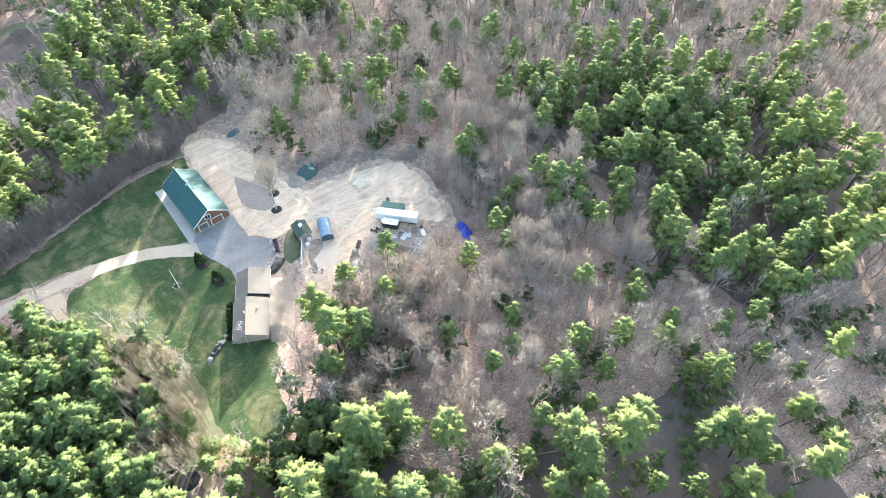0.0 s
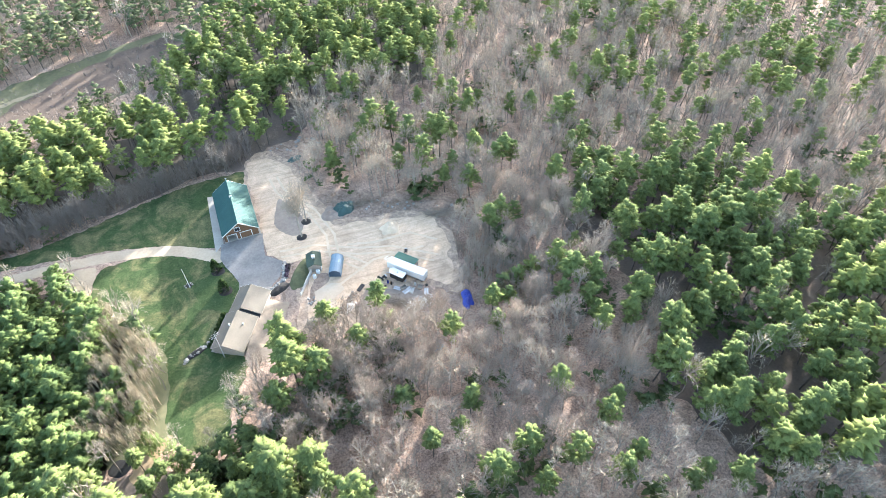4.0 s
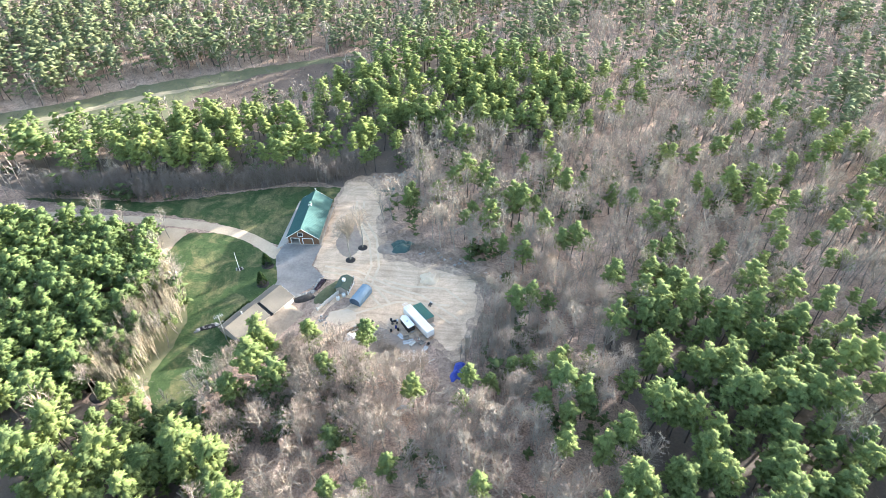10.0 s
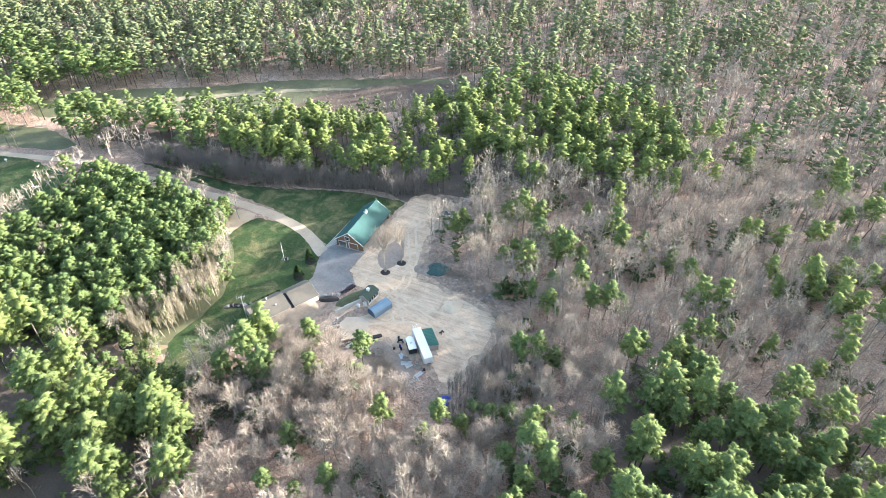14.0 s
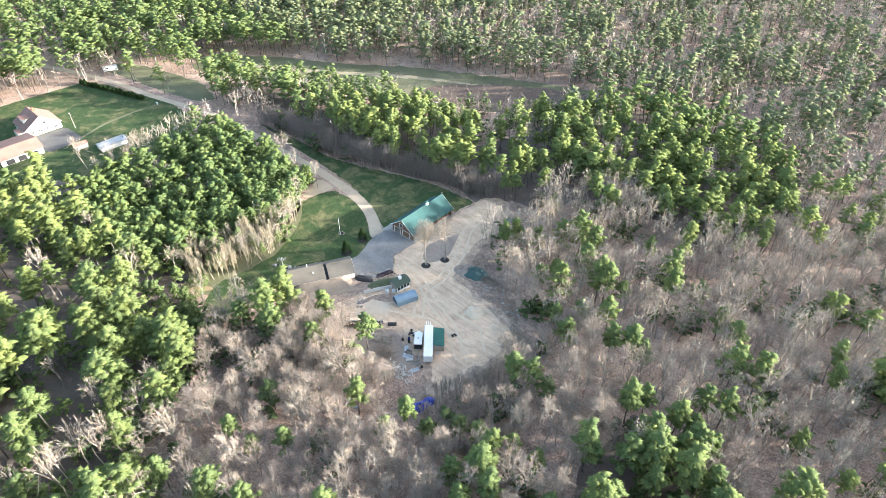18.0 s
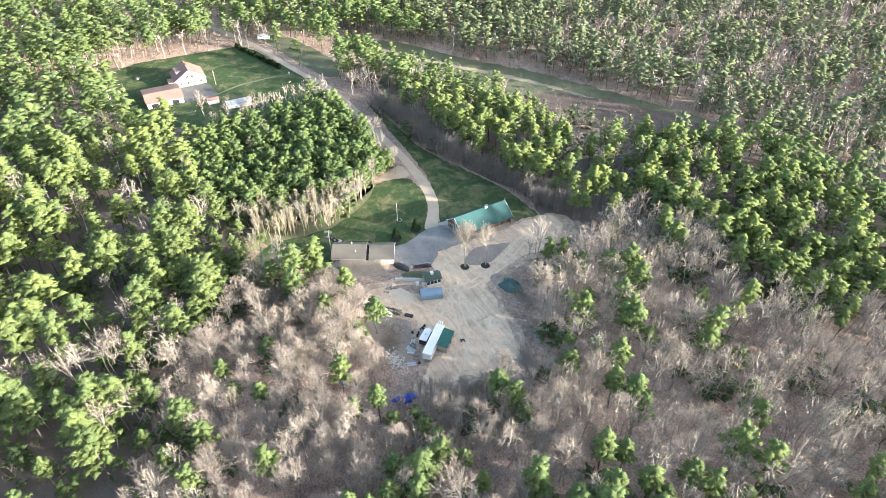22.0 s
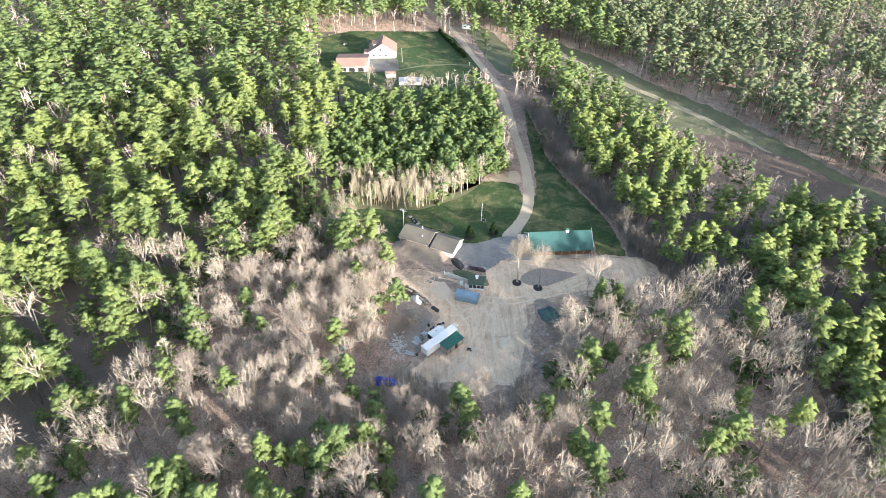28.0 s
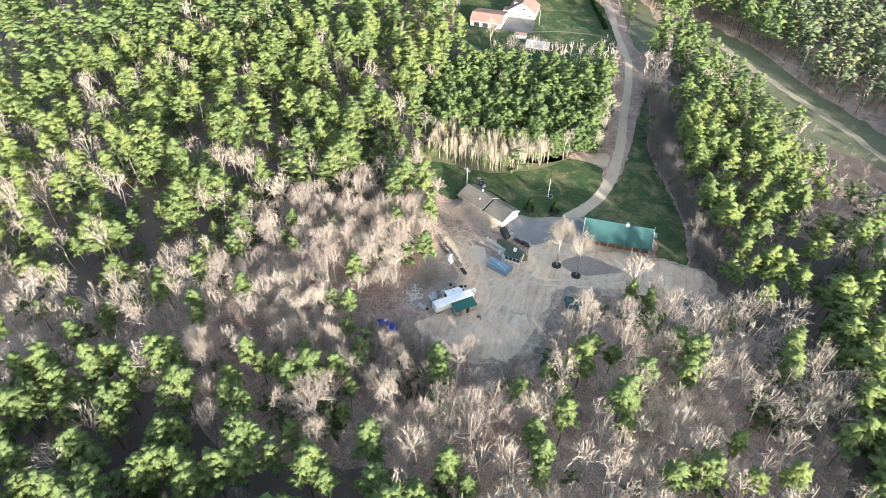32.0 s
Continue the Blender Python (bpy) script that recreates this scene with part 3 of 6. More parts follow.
for i, (line, wd, z, mt) in enumerate((
        ([(30, 122), (40, 121), (52, 115), (62, 112), (73, 104)], 0.8, 0.084, RUT), ([(30, 124.5), (41, 123.4), (53, 117.4), (63, 114.4), (75, 106)], 0.8, 0.084, RUT),
        ([(33, 160), (34, 152), (42, 138), (45, 126), (44, 117), (52, 108)], 0.8, 0.086, RUT), ([(35.6, 160.5), (36.6, 153), (44.4, 139), (47.5, 126), (46.8, 118), (54, 110)], 0.8, 0.086, RUT),
        ([(50, 120), (58, 118), (70, 118), (77, 112)], 0.9, 0.088, RUT), ([(36, 96), (44, 105), (56, 111), (72, 111)], 0.9, 0.09, RUT))):
    ribbon("wheel_mark", line, [wd], z, mt, "worn wheel mark on the ground", "wheel mark", 0.12, 50 + i)

# ---- trees ----


def blades(rng, at, way, length, width, heart, middle=None):
    """Pointed tufts at the given places: a triangle each, along way, turned at random about it and shaded as one round clump about its heart."""
    n = len(at)
    up = rng.normal(size=(n, 3)) * 1.0 + np.array([0, 0, 0.8])
    side = np.cross(way, up)
    side /= np.linalg.norm(side, axis=1)[:, None] + 1e-9
    out = np.empty((n, 3, 6))
    out[:, 0, :3] = at - side * width[:, None] - way * length[:, None] * 0.35
    out[:, 1, :3] = at + side * width[:, None] - way * length[:, None] * 0.35
    out[:, 2, :3] = at + way * length[:, None] * 0.65
    bend = at + way * length[:, None] * 0.3 - heart
    bend /= np.linalg.norm(bend, axis=1)[:, None] + 1e-9
    if middle is not None:
        round_way = (at - middle) * np.array([1.0, 1.0, 0.6])
        bend = bend + 0.3 * round_way / (np.linalg.norm(round_way, axis=1)[:, None] + 1e-9)
        bend /= np.linalg.norm(bend, axis=1)[:, None] + 1e-9
    face = np.cross(out[:, 1, :3] - out[:, 0, :3], out[:, 2, :3] - out[:, 0, :3])
    face /= np.linalg.norm(face, axis=1)[:, None] + 1e-9
    turned = (face * bend).sum(1) < 0
    out[turned, 0], out[turned, 1] = out[turned, 1].copy(), out[turned, 0].copy()
    face[turned] *= -1
    bend = bend + face * 0.22
    out[:, :, 3:] = (bend / (np.linalg.norm(bend, axis=1)[:, None] + 1e-9))[:, None, :]
    return out.reshape(-1, 6)


def star_sprays(rng, at, out_way, reach, points):
    """Flat sprays of needles at the given places: low domes with a fingered edge, a fan of triangles each, drawn out along the bough."""
    n = len(at)
    d = out_way / (np.linalg.norm(out_way, axis=1)[:, None] + 1e-9)
    s = np.stack([-d[:, 1], d[:, 0], np.zeros(n)], 1)
    up = np.array([0, 0, 1.0])
    a = (np.arange(points) / points * 2 * np.pi)[None, :] + rng.uniform(-0.22, 0.22, (n, points)) + rng.uniform(0, 1, (n, 1))
    rr = reach[:, None] * np.where(np.arange(points) % 2 == 0, 1.05, 0.62)[None, :] * rng.uniform(0.7, 1.3, (n, points))
    flat = d[:, None, :] * np.cos(a)[..., None] * 1.25 + s[:, None, :] * np.sin(a)[..., None] * 0.95
    rim = at[:, None, :] + flat * rr[..., None] - up * (rr * rng.uniform(0.15, 0.5, (n, points)))[..., None]
    top = at + up * (0.2 * reach)[:, None]
    rim_way = flat * 0.8 + up * 0.65 + rng.normal(size=rim.shape) * 0.12
    top_way = up * 0.85 + d * 0.35 + rng.normal(size=at.shape) * 0.15
    out = np.empty((n, points, 3, 6))
    out[:, :, 0, :3], out[:, :, 0, 3:] = top[:, None, :], top_way[:, None, :]
    out[:, :, 1, :3], out[:, :, 1, 3:] = rim, rim_way
    out[:, :, 2, :3], out[:, :, 2, 3:] = np.roll(rim, -1, 1), np.roll(rim_way, -1, 1)
    out[..., 3:] /= np.linalg.norm(out[..., 3:], axis=-1)[..., None]
    return out.reshape(-1, 6)


def pine_crown(rng, h, r, branches, clumps, per, low=0.34, size=1.0, fine=1.1, points=8):
    """Boughs that turn up at their ends and carry rounded plumes of needles, widest below the middle, ragged at the edge."""
    u = (np.arange(branches) + rng.uniform(0, 1, branches)) / branches
    az = np.arange(branches) * 2.39996 + rng.normal(size=branches) * 0.35
    z0 = h * (low + (0.92 - low) * np.round(u * 7) / 7) + rng.normal(size=branches) * 0.12
    ln = r * np.clip(1.06 - u, 0.04, 1) ** 0.6 * rng.uniform(0.62, 1.15, branches) * np.where(u < 0.12, 0.8, 1.0)
    t = np.linspace(0.38, 1.0, clumps)[None, :] + rng.uniform(-0.1, 0.06, (branches, clumps))
    d = np.stack([np.cos(az), np.sin(az), np.zeros(branches)], 1)
    side = np.stack([-np.sin(az), np.cos(az), np.zeros(branches)], 1)
    sway = rng.uniform(-1, 1, (branches, clumps))
    at = d[:, None, :] * (ln[:, None] * t)[..., None] + side[:, None, :] * (sway * (0.08 + 0.26 * t) * ln[:, None])[..., None]
    at[..., 2] += z0[:, None] + ln[:, None] * ((0.02 + 0.3 * u[:, None]) * t + 0.22 * t * t) + rng.normal(size=t.shape) * 0.25
    out_way = (d[:, None, :] + side[:, None, :] * (sway * 0.7)[..., None]).reshape(-1, 3)
    at = at.reshape(-1, 3)
    sprays = star_sprays(rng, at, out_way, rng.uniform(0.62, 1.05, len(at)) * size, points)
    heart, out_way = np.repeat(at, per, 0), np.repeat(out_way, per, 0)
    v = rng.normal(size=heart.shape)
    v /= np.linalg.norm(v, axis=1)[:, None]
    way = v * np.array([1.0, 1.0, 0.4]) + out_way * 0.75 + np.array([0, 0, 0.4])
    way /= np.linalg.norm(way, axis=1)[:, None]
    n = len(heart)
    spread = rng.uniform(0.25, 0.62, n)[:, None] * size
    tufts = blades(rng, heart + way * spread * np.array([1.5, 1.5, 0.6]), way, rng.uniform(0.45, 0.8, n) * size * fine, rng.uniform(0.075, 0.135, n) * size * fine,
                   heart - (out_way * 0.35 + np.array([0, 0, 0.4])) * size * 0.5, np.array([0, 0, h * (0.45 + 0.4 * low)]))
    return np.concatenate([sprays, tufts])


def limb_tris(p, q, r0, r1, sides=3):
    """Tapered limbs from p to q, as open prisms (r1 > 0) or as long spikes."""
    d = q - p
    d = d / (np.linalg.norm(d, axis=1)[:, None] + 1e-9)
    ref = np.where(np.abs(d[:, 2:3]) > 0.9, np.array([[1.0, 0, 0]]), np.array([[0, 0, 1.0]]))
    s = np.cross(d, ref)
    s /= np.linalg.norm(s, axis=1)[:, None] + 1e-9
    w = np.cross(d, s)
    tris = []
    for k in range(sides):
        a, b = 2 * math.pi * k / sides, 2 * math.pi * (k + 1) / sides
        ca, cb = s * math.cos(a) + w * math.sin(a), s * math.cos(b) + w * math.sin(b)
        pa, pb, qa, qb = p + ca * r0[:, None], p + cb * r0[:, None], q + ca * r1[:, None], q + cb * r1[:, None]
        tris.append(np.stack([pa, pb, qb], 1))
        if r1.max() > 0:
            tris.append(np.stack([pa, qb, qa], 1))
    return np.concatenate(tris).reshape(-1, 3)


def spikes(rng, p, q, width):
    d = q - p
    s = np.cross(d, rng.normal(size=d.shape))
    s /= np.linalg.norm(s, axis=1)[:, None] + 1e-9
    return np.stack([p - s * width[:, None], p + s * width[:, None], q], 1).reshape(-1, 3)


def bare_crown(rng, h, r, limbs, subs, twigs, wide=1.0, low=0.32, narrow=0.0, light=False):
    """Limbs fanning up from the trunk to a domed outline, with branches and twigs, of a tree without leaves."""
    r = r * (1 - narrow)

    def dome(x, y):
        return h * (1.0 - 0.36 * np.minimum(1.3, (x * x + y * y) / (r * r))) * rng.uniform(0.88, 1.02, len(x))
    u = rng.uniform(0, 1, limbs)
    az = np.arange(limbs) * 2.4 + rng.normal(size=limbs) * 0.4
    p0 = np.stack([np.zeros(limbs), np.zeros(limbs), h * (low + 0.22 * u)], 1)
    reach = r * rng.uniform(0.25, 1.0, limbs) ** 0.7
    ex, ey = np.cos(az) * reach, np.sin(az) * reach
    p1 = np.stack([ex, ey, dome(ex, ey)], 1)
    p1[0] = (0.1 * r, 0.05 * r, h)
    mid = p0 * 0.55 + p1 * 0.45 + rng.normal(size=p0.shape) * 0.018 * h
    mid[:, :2] *= 1.15
    rad = 0.0078 * h * rng.uniform(0.6, 1.0, limbs)
    if light:
        wood = [spikes(rng, p0, p1, rad * 1.3)]
    else:
        wood = [limb_tris(p0, mid, rad, rad * 0.65), limb_tris(mid, p1, rad * 0.65, rad * 0.0)]
    i = np.repeat(np.arange(limbs), subs)
    t = rng.uniform(0.15, 0.85, len(i))[:, None]
    if light:
        s0 = p0[i] + (p1 - p0)[i] * t
    else:
        s0 = np.where(t < 0.5, p0[i] + (mid - p0)[i] * t * 2, mid[i] + (p1 - mid)[i] * (t - 0.5) * 2)
    gx_, gy_ = p1[i, 0] * 0.9 + rng.normal(size=len(i)) * r * 0.3, p1[i, 1] * 0.9 + rng.normal(size=len(i)) * r * 0.3
    s1 = s0 + (np.stack([gx_, gy_, dome(gx_, gy_)], 1) - s0) * rng.uniform(0.6, 1.0, (len(i), 1))
    for _ in range(1 if light else 2):
        wood.append(spikes(rng, s0, s1, np.full(len(i), 0.042 * wide)))
    way = (s1 - s0) / (np.linalg.norm(s1 - s0, axis=1)[:, None] + 1e-9)
    j = np.repeat(np.arange(len(i)), twigs)
    t = rng.uniform(0.25, 1.0, len(j))[:, None]
    w0 = s0[j] + (s1 - s0)[j] * t
    tw = way[j] + rng.normal(size=w0.shape) * 0.42 + np.stack([w0[:, 0] / r, w0[:, 1] / r, np.full(len(j), 0.5)], 1) * 0.35
    tw /= np.linalg.norm(tw, axis=1)[:, None]
    w1 = w0 + tw * (r * rng.uniform(0.14, 0.36, len(j)))[:, None]
    return np.concatenate(wood), spikes(rng, w0, w1, rng.uniform(0.017, 0.032, len(j)) * wide)


def trunk_tris(rng, h, r, sides=5, bend=0.02):
    z = np.array([0.0, 0.35, 0.7, 1.0]) * h
    c = np.cumsum(rng.normal(size=(4, 2)) * bend * h, 0)
    c[0] = 0
    p = np.column_stack([c, z])
    rr = np.array([1.0, 0.75, 0.5, 0.12]) * r
    return np.concatenate([limb_tris(p[i:i + 1], p[i + 1:i + 2], rr[i:i + 1], rr[i + 1:i + 2], sides) for i in range(3)])


def tree_variant(name, trunk, crown, bark, leaf, label, category):
    root = thing(name, pose(0, 0, 0), label, category)
    for nm, tris, mt in (("trunk", trunk, bark), ("crown", crown, leaf)):
        ob = new(nm, tri_mesh(nm, tris, mt))
        ob.parent = root
    return root


def open_ground(x, y, pad=0.0):
    for poly in CLEAR:
        if inside(poly, x, y):
            return True
    for i in range(len(DRIVE) - 1):
        a, b = Vector(DRIVE[i]), Vector(DRIVE[i + 1])
        q = Vector((x, y))
        t = max(0.0, min(1.0, (q - a).dot(b - a) / (b - a).length_squared))
        if (q - a.lerp(b, t)).length < (6.5 if x > -140 else 4.5):
            return True
    return False


CLEAR = [HOUSE_LAWN, NORTH_LAWN, YARD, FORECOURT, HOUSE_DIRT, DIAMOND, EAST_DIRT, NORTH_PAD, SCRAP_YARD, FAR_LAWN, FAR_VERGE, FIELD, FAR_CLEARING,
         [(74, 82), (84, 83), (86, 90), (76, 93)], [(36, 90), (50, 108), (66, 98), (68, 88), (50, 87)], [(60, 93), (79, 92), (82, 112), (60, 112)], [(66, 97), (80, 97), (80, 85), (76, 74), (71, 74), (69, 88)], [(10, 136), (44, 136), (44, 96), (30, 84), (14, 88)], [(-128, 134), (-105, 130), (-112, 104), (-100, 72), (-98, 56), (-128, 40), (-140, 46)], [(12, 130), (30, 130), (30, 160), (12, 160)], [(0, 88), (28, 84), (34, 120), (14, 124)]]
# woods by the share of pines in them: outline, share of pines, spacing in metres, height
THICKET = [(-95, 146), (-60, 148), (-42, 151), (-24, 156), (-8, 162), (8, 167), (28, 170), (30, 180), (10, 172), (-27, 163), (-85, 157)]
FAR_PINES = [(-205, -170), (-205, 60), (-204, 114), (-212, 126), (-216, 140), (-240, 170), (-420, 200), (-420, -200)]


def wood_at(x, y):
    """Share of pines, spacing and pine height at a place in the woods."""
    if inside(PLANTATION, x, y):
        return 0.98, 3.4, 10.2
    if inside(SAPLINGS, x, y):
        return 0.26, 2.6, 8.0
    if inside(THICKET, x, y):
        return 0.05, 3.2, 10.0
    if inside(FIELD_EDGE, x, y):
        return (0.7, 4.1, 14.0) if x < -60 else (0.3, 4.0, 10.0)
    if inside(NORTH_PINES, x, y):
        return 0.88, 5.0, 16.8
    if inside(EAST_PINES, x, y):
        return 0.84, 5.4, 18.0
    if inside(WEST_PINES, x, y):
        return (0.88 if x < 20 else 0.68), 7.9, 21.0
    if inside(FAR_PINES, x, y):
        return 0.9, 6.0, 19.0
    if x < -120 and 130 < y < 300:
        return 0.85, 5.2, 18.0
    if y > 240 or (y > 180 and x < -60):
        return 0.54 if x < 20 else 0.36, 5.0, 17.5
    if 22 < x < 100 and 56 < y < 92:
        return 0.02, 4.3 if x < 46 else 3.8, 16.0
    if 46 < x < 150 and 95 < y < 215:
        return 0.04, 4.3, 17.8
    if x > 100 and y > 60:
        return 0.18 if y > 150 else 0.12, 4.5, 17.0
    return 0.02, 4.6, 16.0


# north-east side pushed outwards: unseen trees added there to block the low sun
WOODS_EDGE = [(-450, 195), (-365, -40), (-280, -190), (-195, -255), (-86, -215), (60, -110), (210, -40), (340, 40), (400, 160), (415, 285), (385, 390), (300, 530), (160, 650), (100, 640), (-165, 505), (-310, 400)]


# places of the trees: jittered rows, thinned by the spacing of each wood
spots = []
STEP = 2.6
for iy in range(int(-260 / STEP), int(650 / STEP)):
    for ix in range(int(-450 / STEP), int(416 / STEP)):
        x, y = (ix + random.uniform(0.08, 0.92)) * STEP, (iy + random.uniform(0.08, 0.92)) * STEP
        k1, k2 = random.random(), random.random()
        if k1 > 0.9 or not inside(WOODS_EDGE, x, y):
            continue
        share, gap, high = wood_at(x, y)
        far = max(0.0, math.hypot(x - 40, y - 110) - 180)
        if k1 > (STEP / gap) ** 2 / (1 + far * 0.0013) or open_ground(x, y):
            continue
        # pines stand in drifts, not evenly mixed
        drift = noise.noise((x * 0.035, y * 0.035, 4.0)) + 0.5 * noise.noise((x * 0.11, y * 0.11, 9.0))
        spots.append((x, y, k2 < min(0.98, max(0.0, share * (1 + 1.3 * drift) if share < 0.6 else share + 0.25 * drift)), high, inside(PLANTATION, x, y), inside(SAPLINGS, x, y) or inside(THICKET, x, y)))

# lone pines that stand out among the bare trees
LONE_PINES = [(63, 156), (82, 140), (92, 137), (109, 135), (101, 185), (73, 166), (96, 108), (105, 88), (111, 89), (104, 78), (109, 75), (91, 85), (81, 78), (64, 53), (59, 47), (85, 49), (26, 49), (169, 156), (172, 145), (165, 130), (181, 157), (191, 146), (201, 146), (184, 131), (205, 167)]
LONE_PINES += [(188, 112), (188, 182), (203, 188), (193, 216), (165, 196), (187, 196), (74, 142), (86, 125), (68, 162), (55, 155), (86, 208), (107, 202), (118, 207), (137, 132), (142, 137), (132, 131), (96, 86), (92, 106), (54, 150), (87, 132), (93, 176), (105, 132), (107, 162), (102, 83), (105, 69), (99, 73)]
LONE_PINES += [(86, 79), (78, 74), (92, 38), (84, 202), (64, 189), (54, 204), (103, 178), (113, 135), (79, 164), (100, 138), (94, 127), (101, 108), (96, 41), (71, 38), (81, 32), (122, 34), (93, 27), (105, 19), (111, 15), (96, -5), (83, -7), (43, 16), (62, 34), (71, 29), (62, 25), (65, 16), (51, 29), (88, 25), (86, 16), (101, 18), (103, 8), (106, 0), (116, -2), (95, -14), (26, 45), (32, 39), (11, 42)]
LONE_PINES += [(18, 36), (36, 28), (42, 25), (60, 4), (66, -1), (72, -12)]
LONE_PINES = [p for p in LONE_PINES if p not in ((81, 78), (78, 74))]
# pines of known height by the house, the scrap and the blue tarpaulin
TALL_PINES = [(26.3, 81.2, 22.8), (26.0, 74.2, 22.6), (31.3, 72.7, 18.1), (51.3, 89.9, 15.2), (66.6, 73.2, 15.2), (80.4, 77.9, 15.8), (37.2, 86.2, 17.5), (43.5, 77.8, 15.5), (21.0, 68.5, 15.0),
              (-11.5, 66.0, 11.0), (-6.5, 62.5, 9.5), (-1.5, 63.0, 10.5), (3.5, 60.5, 9.0), (8.5, 61.5, 11.5), (13.0, 63.5, 10.0), (-9.0, 58.5, 12.5), (-3.5, 57.5, 10.0), (9.5, 56.0, 12.0), (16.0, 59.5, 10.5), (2.0, 55.5, 11.5)]


def free_of_lone(x, y):
    return all(abs(x - a) > 2.8 or abs(y - b) > 2.8 for a, b, *_ in LONE_PINES + TALL_PINES)


spots = [s for s in spots if free_of_lone(s[0], s[1])]
for x, y in LONE_PINES:
    if not any(inside(p, x, y) for p in CLEAR[:8]):
        spots.append((x, y, True, (21.5 if 8 < x < 60 and 66 < y < 92 else 16.6) + 4.0 * noise.noise((x * 0.9, y * 0.9, 2.0)), False, False))
for x, y, h in TALL_PINES:
    spots.append((x, y, True, h, False, False, True))

PINES = [s for s in spots if s[2] and not s[4]]
YOUNG = [s for s in spots if s[2] and s[4]]
BARE = [s for s in spots if not s[2] and not s[5]]
POLES = [s for s in spots if not s[2] and s[5]]


# low second growth round the trailer and the east end of the yard
LOW_WOOD = [(66, 96), (52, 90), (50, 84), (66, 74), (84, 70), (96, 84), (98, 104), (97, 122), (84, 128), (80, 112)]
BARE = [(*s[:3], s[3] * (0.8 if inside(LOW_WOOD, s[0], s[1]) else 1.0), *s[4:]) for s in BARE]
PINES = [(*s[:3], s[3] * (0.8 if inside(LOW_WOOD, s[0], s[1]) and len(s) < 7 else 1.0), *s[4:]) for s in PINES]


def near_first(lst):
    return sorted(lst, key=lambda s: math.hypot((s[0] - 70) * 0.9, s[1] - 85))


def plant(lst, variants, count, name, low, high, group):
    """The trees nearest the yard are things of their own."""
    rest = near_first(lst)
    for s in rest[:count]:
        v = random.choice(variants)
        k = s[3] / 16.0 * (random.uniform(low, high) if len(s) < 7 else 1.0)
        ob = copy_thing(v, pose(s[0], s[1], 0, random.uniform(-2, 2), random.uniform(-2, 2), random.uniform(0, 360)))
        ob.scale = (k * random.uniform(0.9, 1.12),) * 2 + (k,)
        ob["group"] = group
    for v in variants:
        for o in (*v.children_recursive, v):
            bpy.data.objects.remove(o)
    return rest[count:]


def woods(name, lst, shapes, low, high, material, label, category):
    """All further trees of a kind, joined."""
    out = []
    for s in lst:
        own = random.Random(int(s[0] * 97) * 7919 + int(s[1] * 89))
        t = shapes[own.randrange(len(shapes))]
        a, k = own.uniform(0, 6.283), s[3] / 16.0 * own.uniform(low, high)
        c, sn = math.cos(a) * k, math.sin(a) * k
        w = own.uniform(0.88, 1.15)
        m = np.array([[c * w, sn * w, 0], [-sn * w, c * w, 0], [0, 0, k]])
        own_tris = t[:, :3] @ m + np.array([s[0], s[1], 0.0])
        out.append(np.concatenate([own_tris, t[:, 3:] @ (m / k)], 1) if t.shape[1] == 6 else own_tris)
    return tagged(new(name, tri_mesh(name, np.concatenate(out), material)), label, category, "", "stuff")


def bare_pair(rng, trunk, crown):
    wood, twig = crown
    return np.concatenate([trunk, wood]), twig


rng = np.random.default_rng(5)
pine_kinds = [tree_variant("pine_tree", trunk_tris(rng, 15.2, 0.2), pine_crown(rng, 16, r, 24, 6, 2, lo, 0.84, 1.0, 12), BARK, NEEDLES, "tall white pine with tufted yellow-green needles", "pine tree") for r, lo in ((2.5, 0.44), (3.0, 0.38), (3.5, 0.36), (4.0, 0.42), (2.7, 0.5), (3.7, 0.34))]
bare_kinds = [tree_variant("bare_tree", *bare_pair(rng, trunk_tris(rng, 11, 0.17, 5, 0.03), bare_crown(rng, 16, r, 12, 8, 8, 0.95, lo)), GREYBARK, TWIG, "leafless grey-brown deciduous tree in early spring", "bare tree") for r, lo in ((3.4, 0.44), (4.0, 0.38), (4.6, 0.4), (5.0, 0.34), (3.2, 0.5), (4.4, 0.3))]
young_kinds = [tree_variant("young_pine", trunk_tris(rng, 14, 0.2), pine_crown(rng, 16, r, 20, 4, 3, 0.12, 1.35, 0.9, 8), BARK, YOUNGNEEDLES, "young dense green pine in a planted stand", "young pine") for r in (4.2, 5.0, 5.6, 4.6)]
pole_kinds = [tree_variant("sapling", *bare_pair(rng, trunk_tris(rng, 13, 0.14, 4, 0.03), bare_crown(rng, 16, 3.0, 8, 6, 5, 1.3, 0.2, 0.45)), BIRCHBARK, BIRCHBARK, "pale slender leafless birch sapling", "sapling") for _ in range(4)]
pines_left = plant(PINES, pine_kinds, 300, "pine_tree", 0.72, 1.18, "pines round the yard")
bare_left = plant(BARE, bare_kinds, 300, "bare_tree", 0.62, 1.12, "bare trees round the yard")
young_left = plant(YOUNG, young_kinds, 240, "young_pine", 0.62, 1.32, "young pines by the drive")
poles_left = plant([s for s in POLES if inside(SAPLINGS, s[0], s[1])], pole_kinds, 160, "sapling", 0.8, 1.5, "birch saplings by the lawn")
poles_left += [s for s in POLES if not inside(SAPLINGS, s[0], s[1])]


def tier(lst, a, b):
    return [s for s in lst if a <= math.hypot(s[0] - 90, s[1] - 70) < b]


mid_pine = [pine_crown(rng, 16, r, 18, 3, 1, 0.5, 1.12, 1.0, 8) for r in (2.2, 2.5, 2.8, 3.1, 3.4, 2.6)]
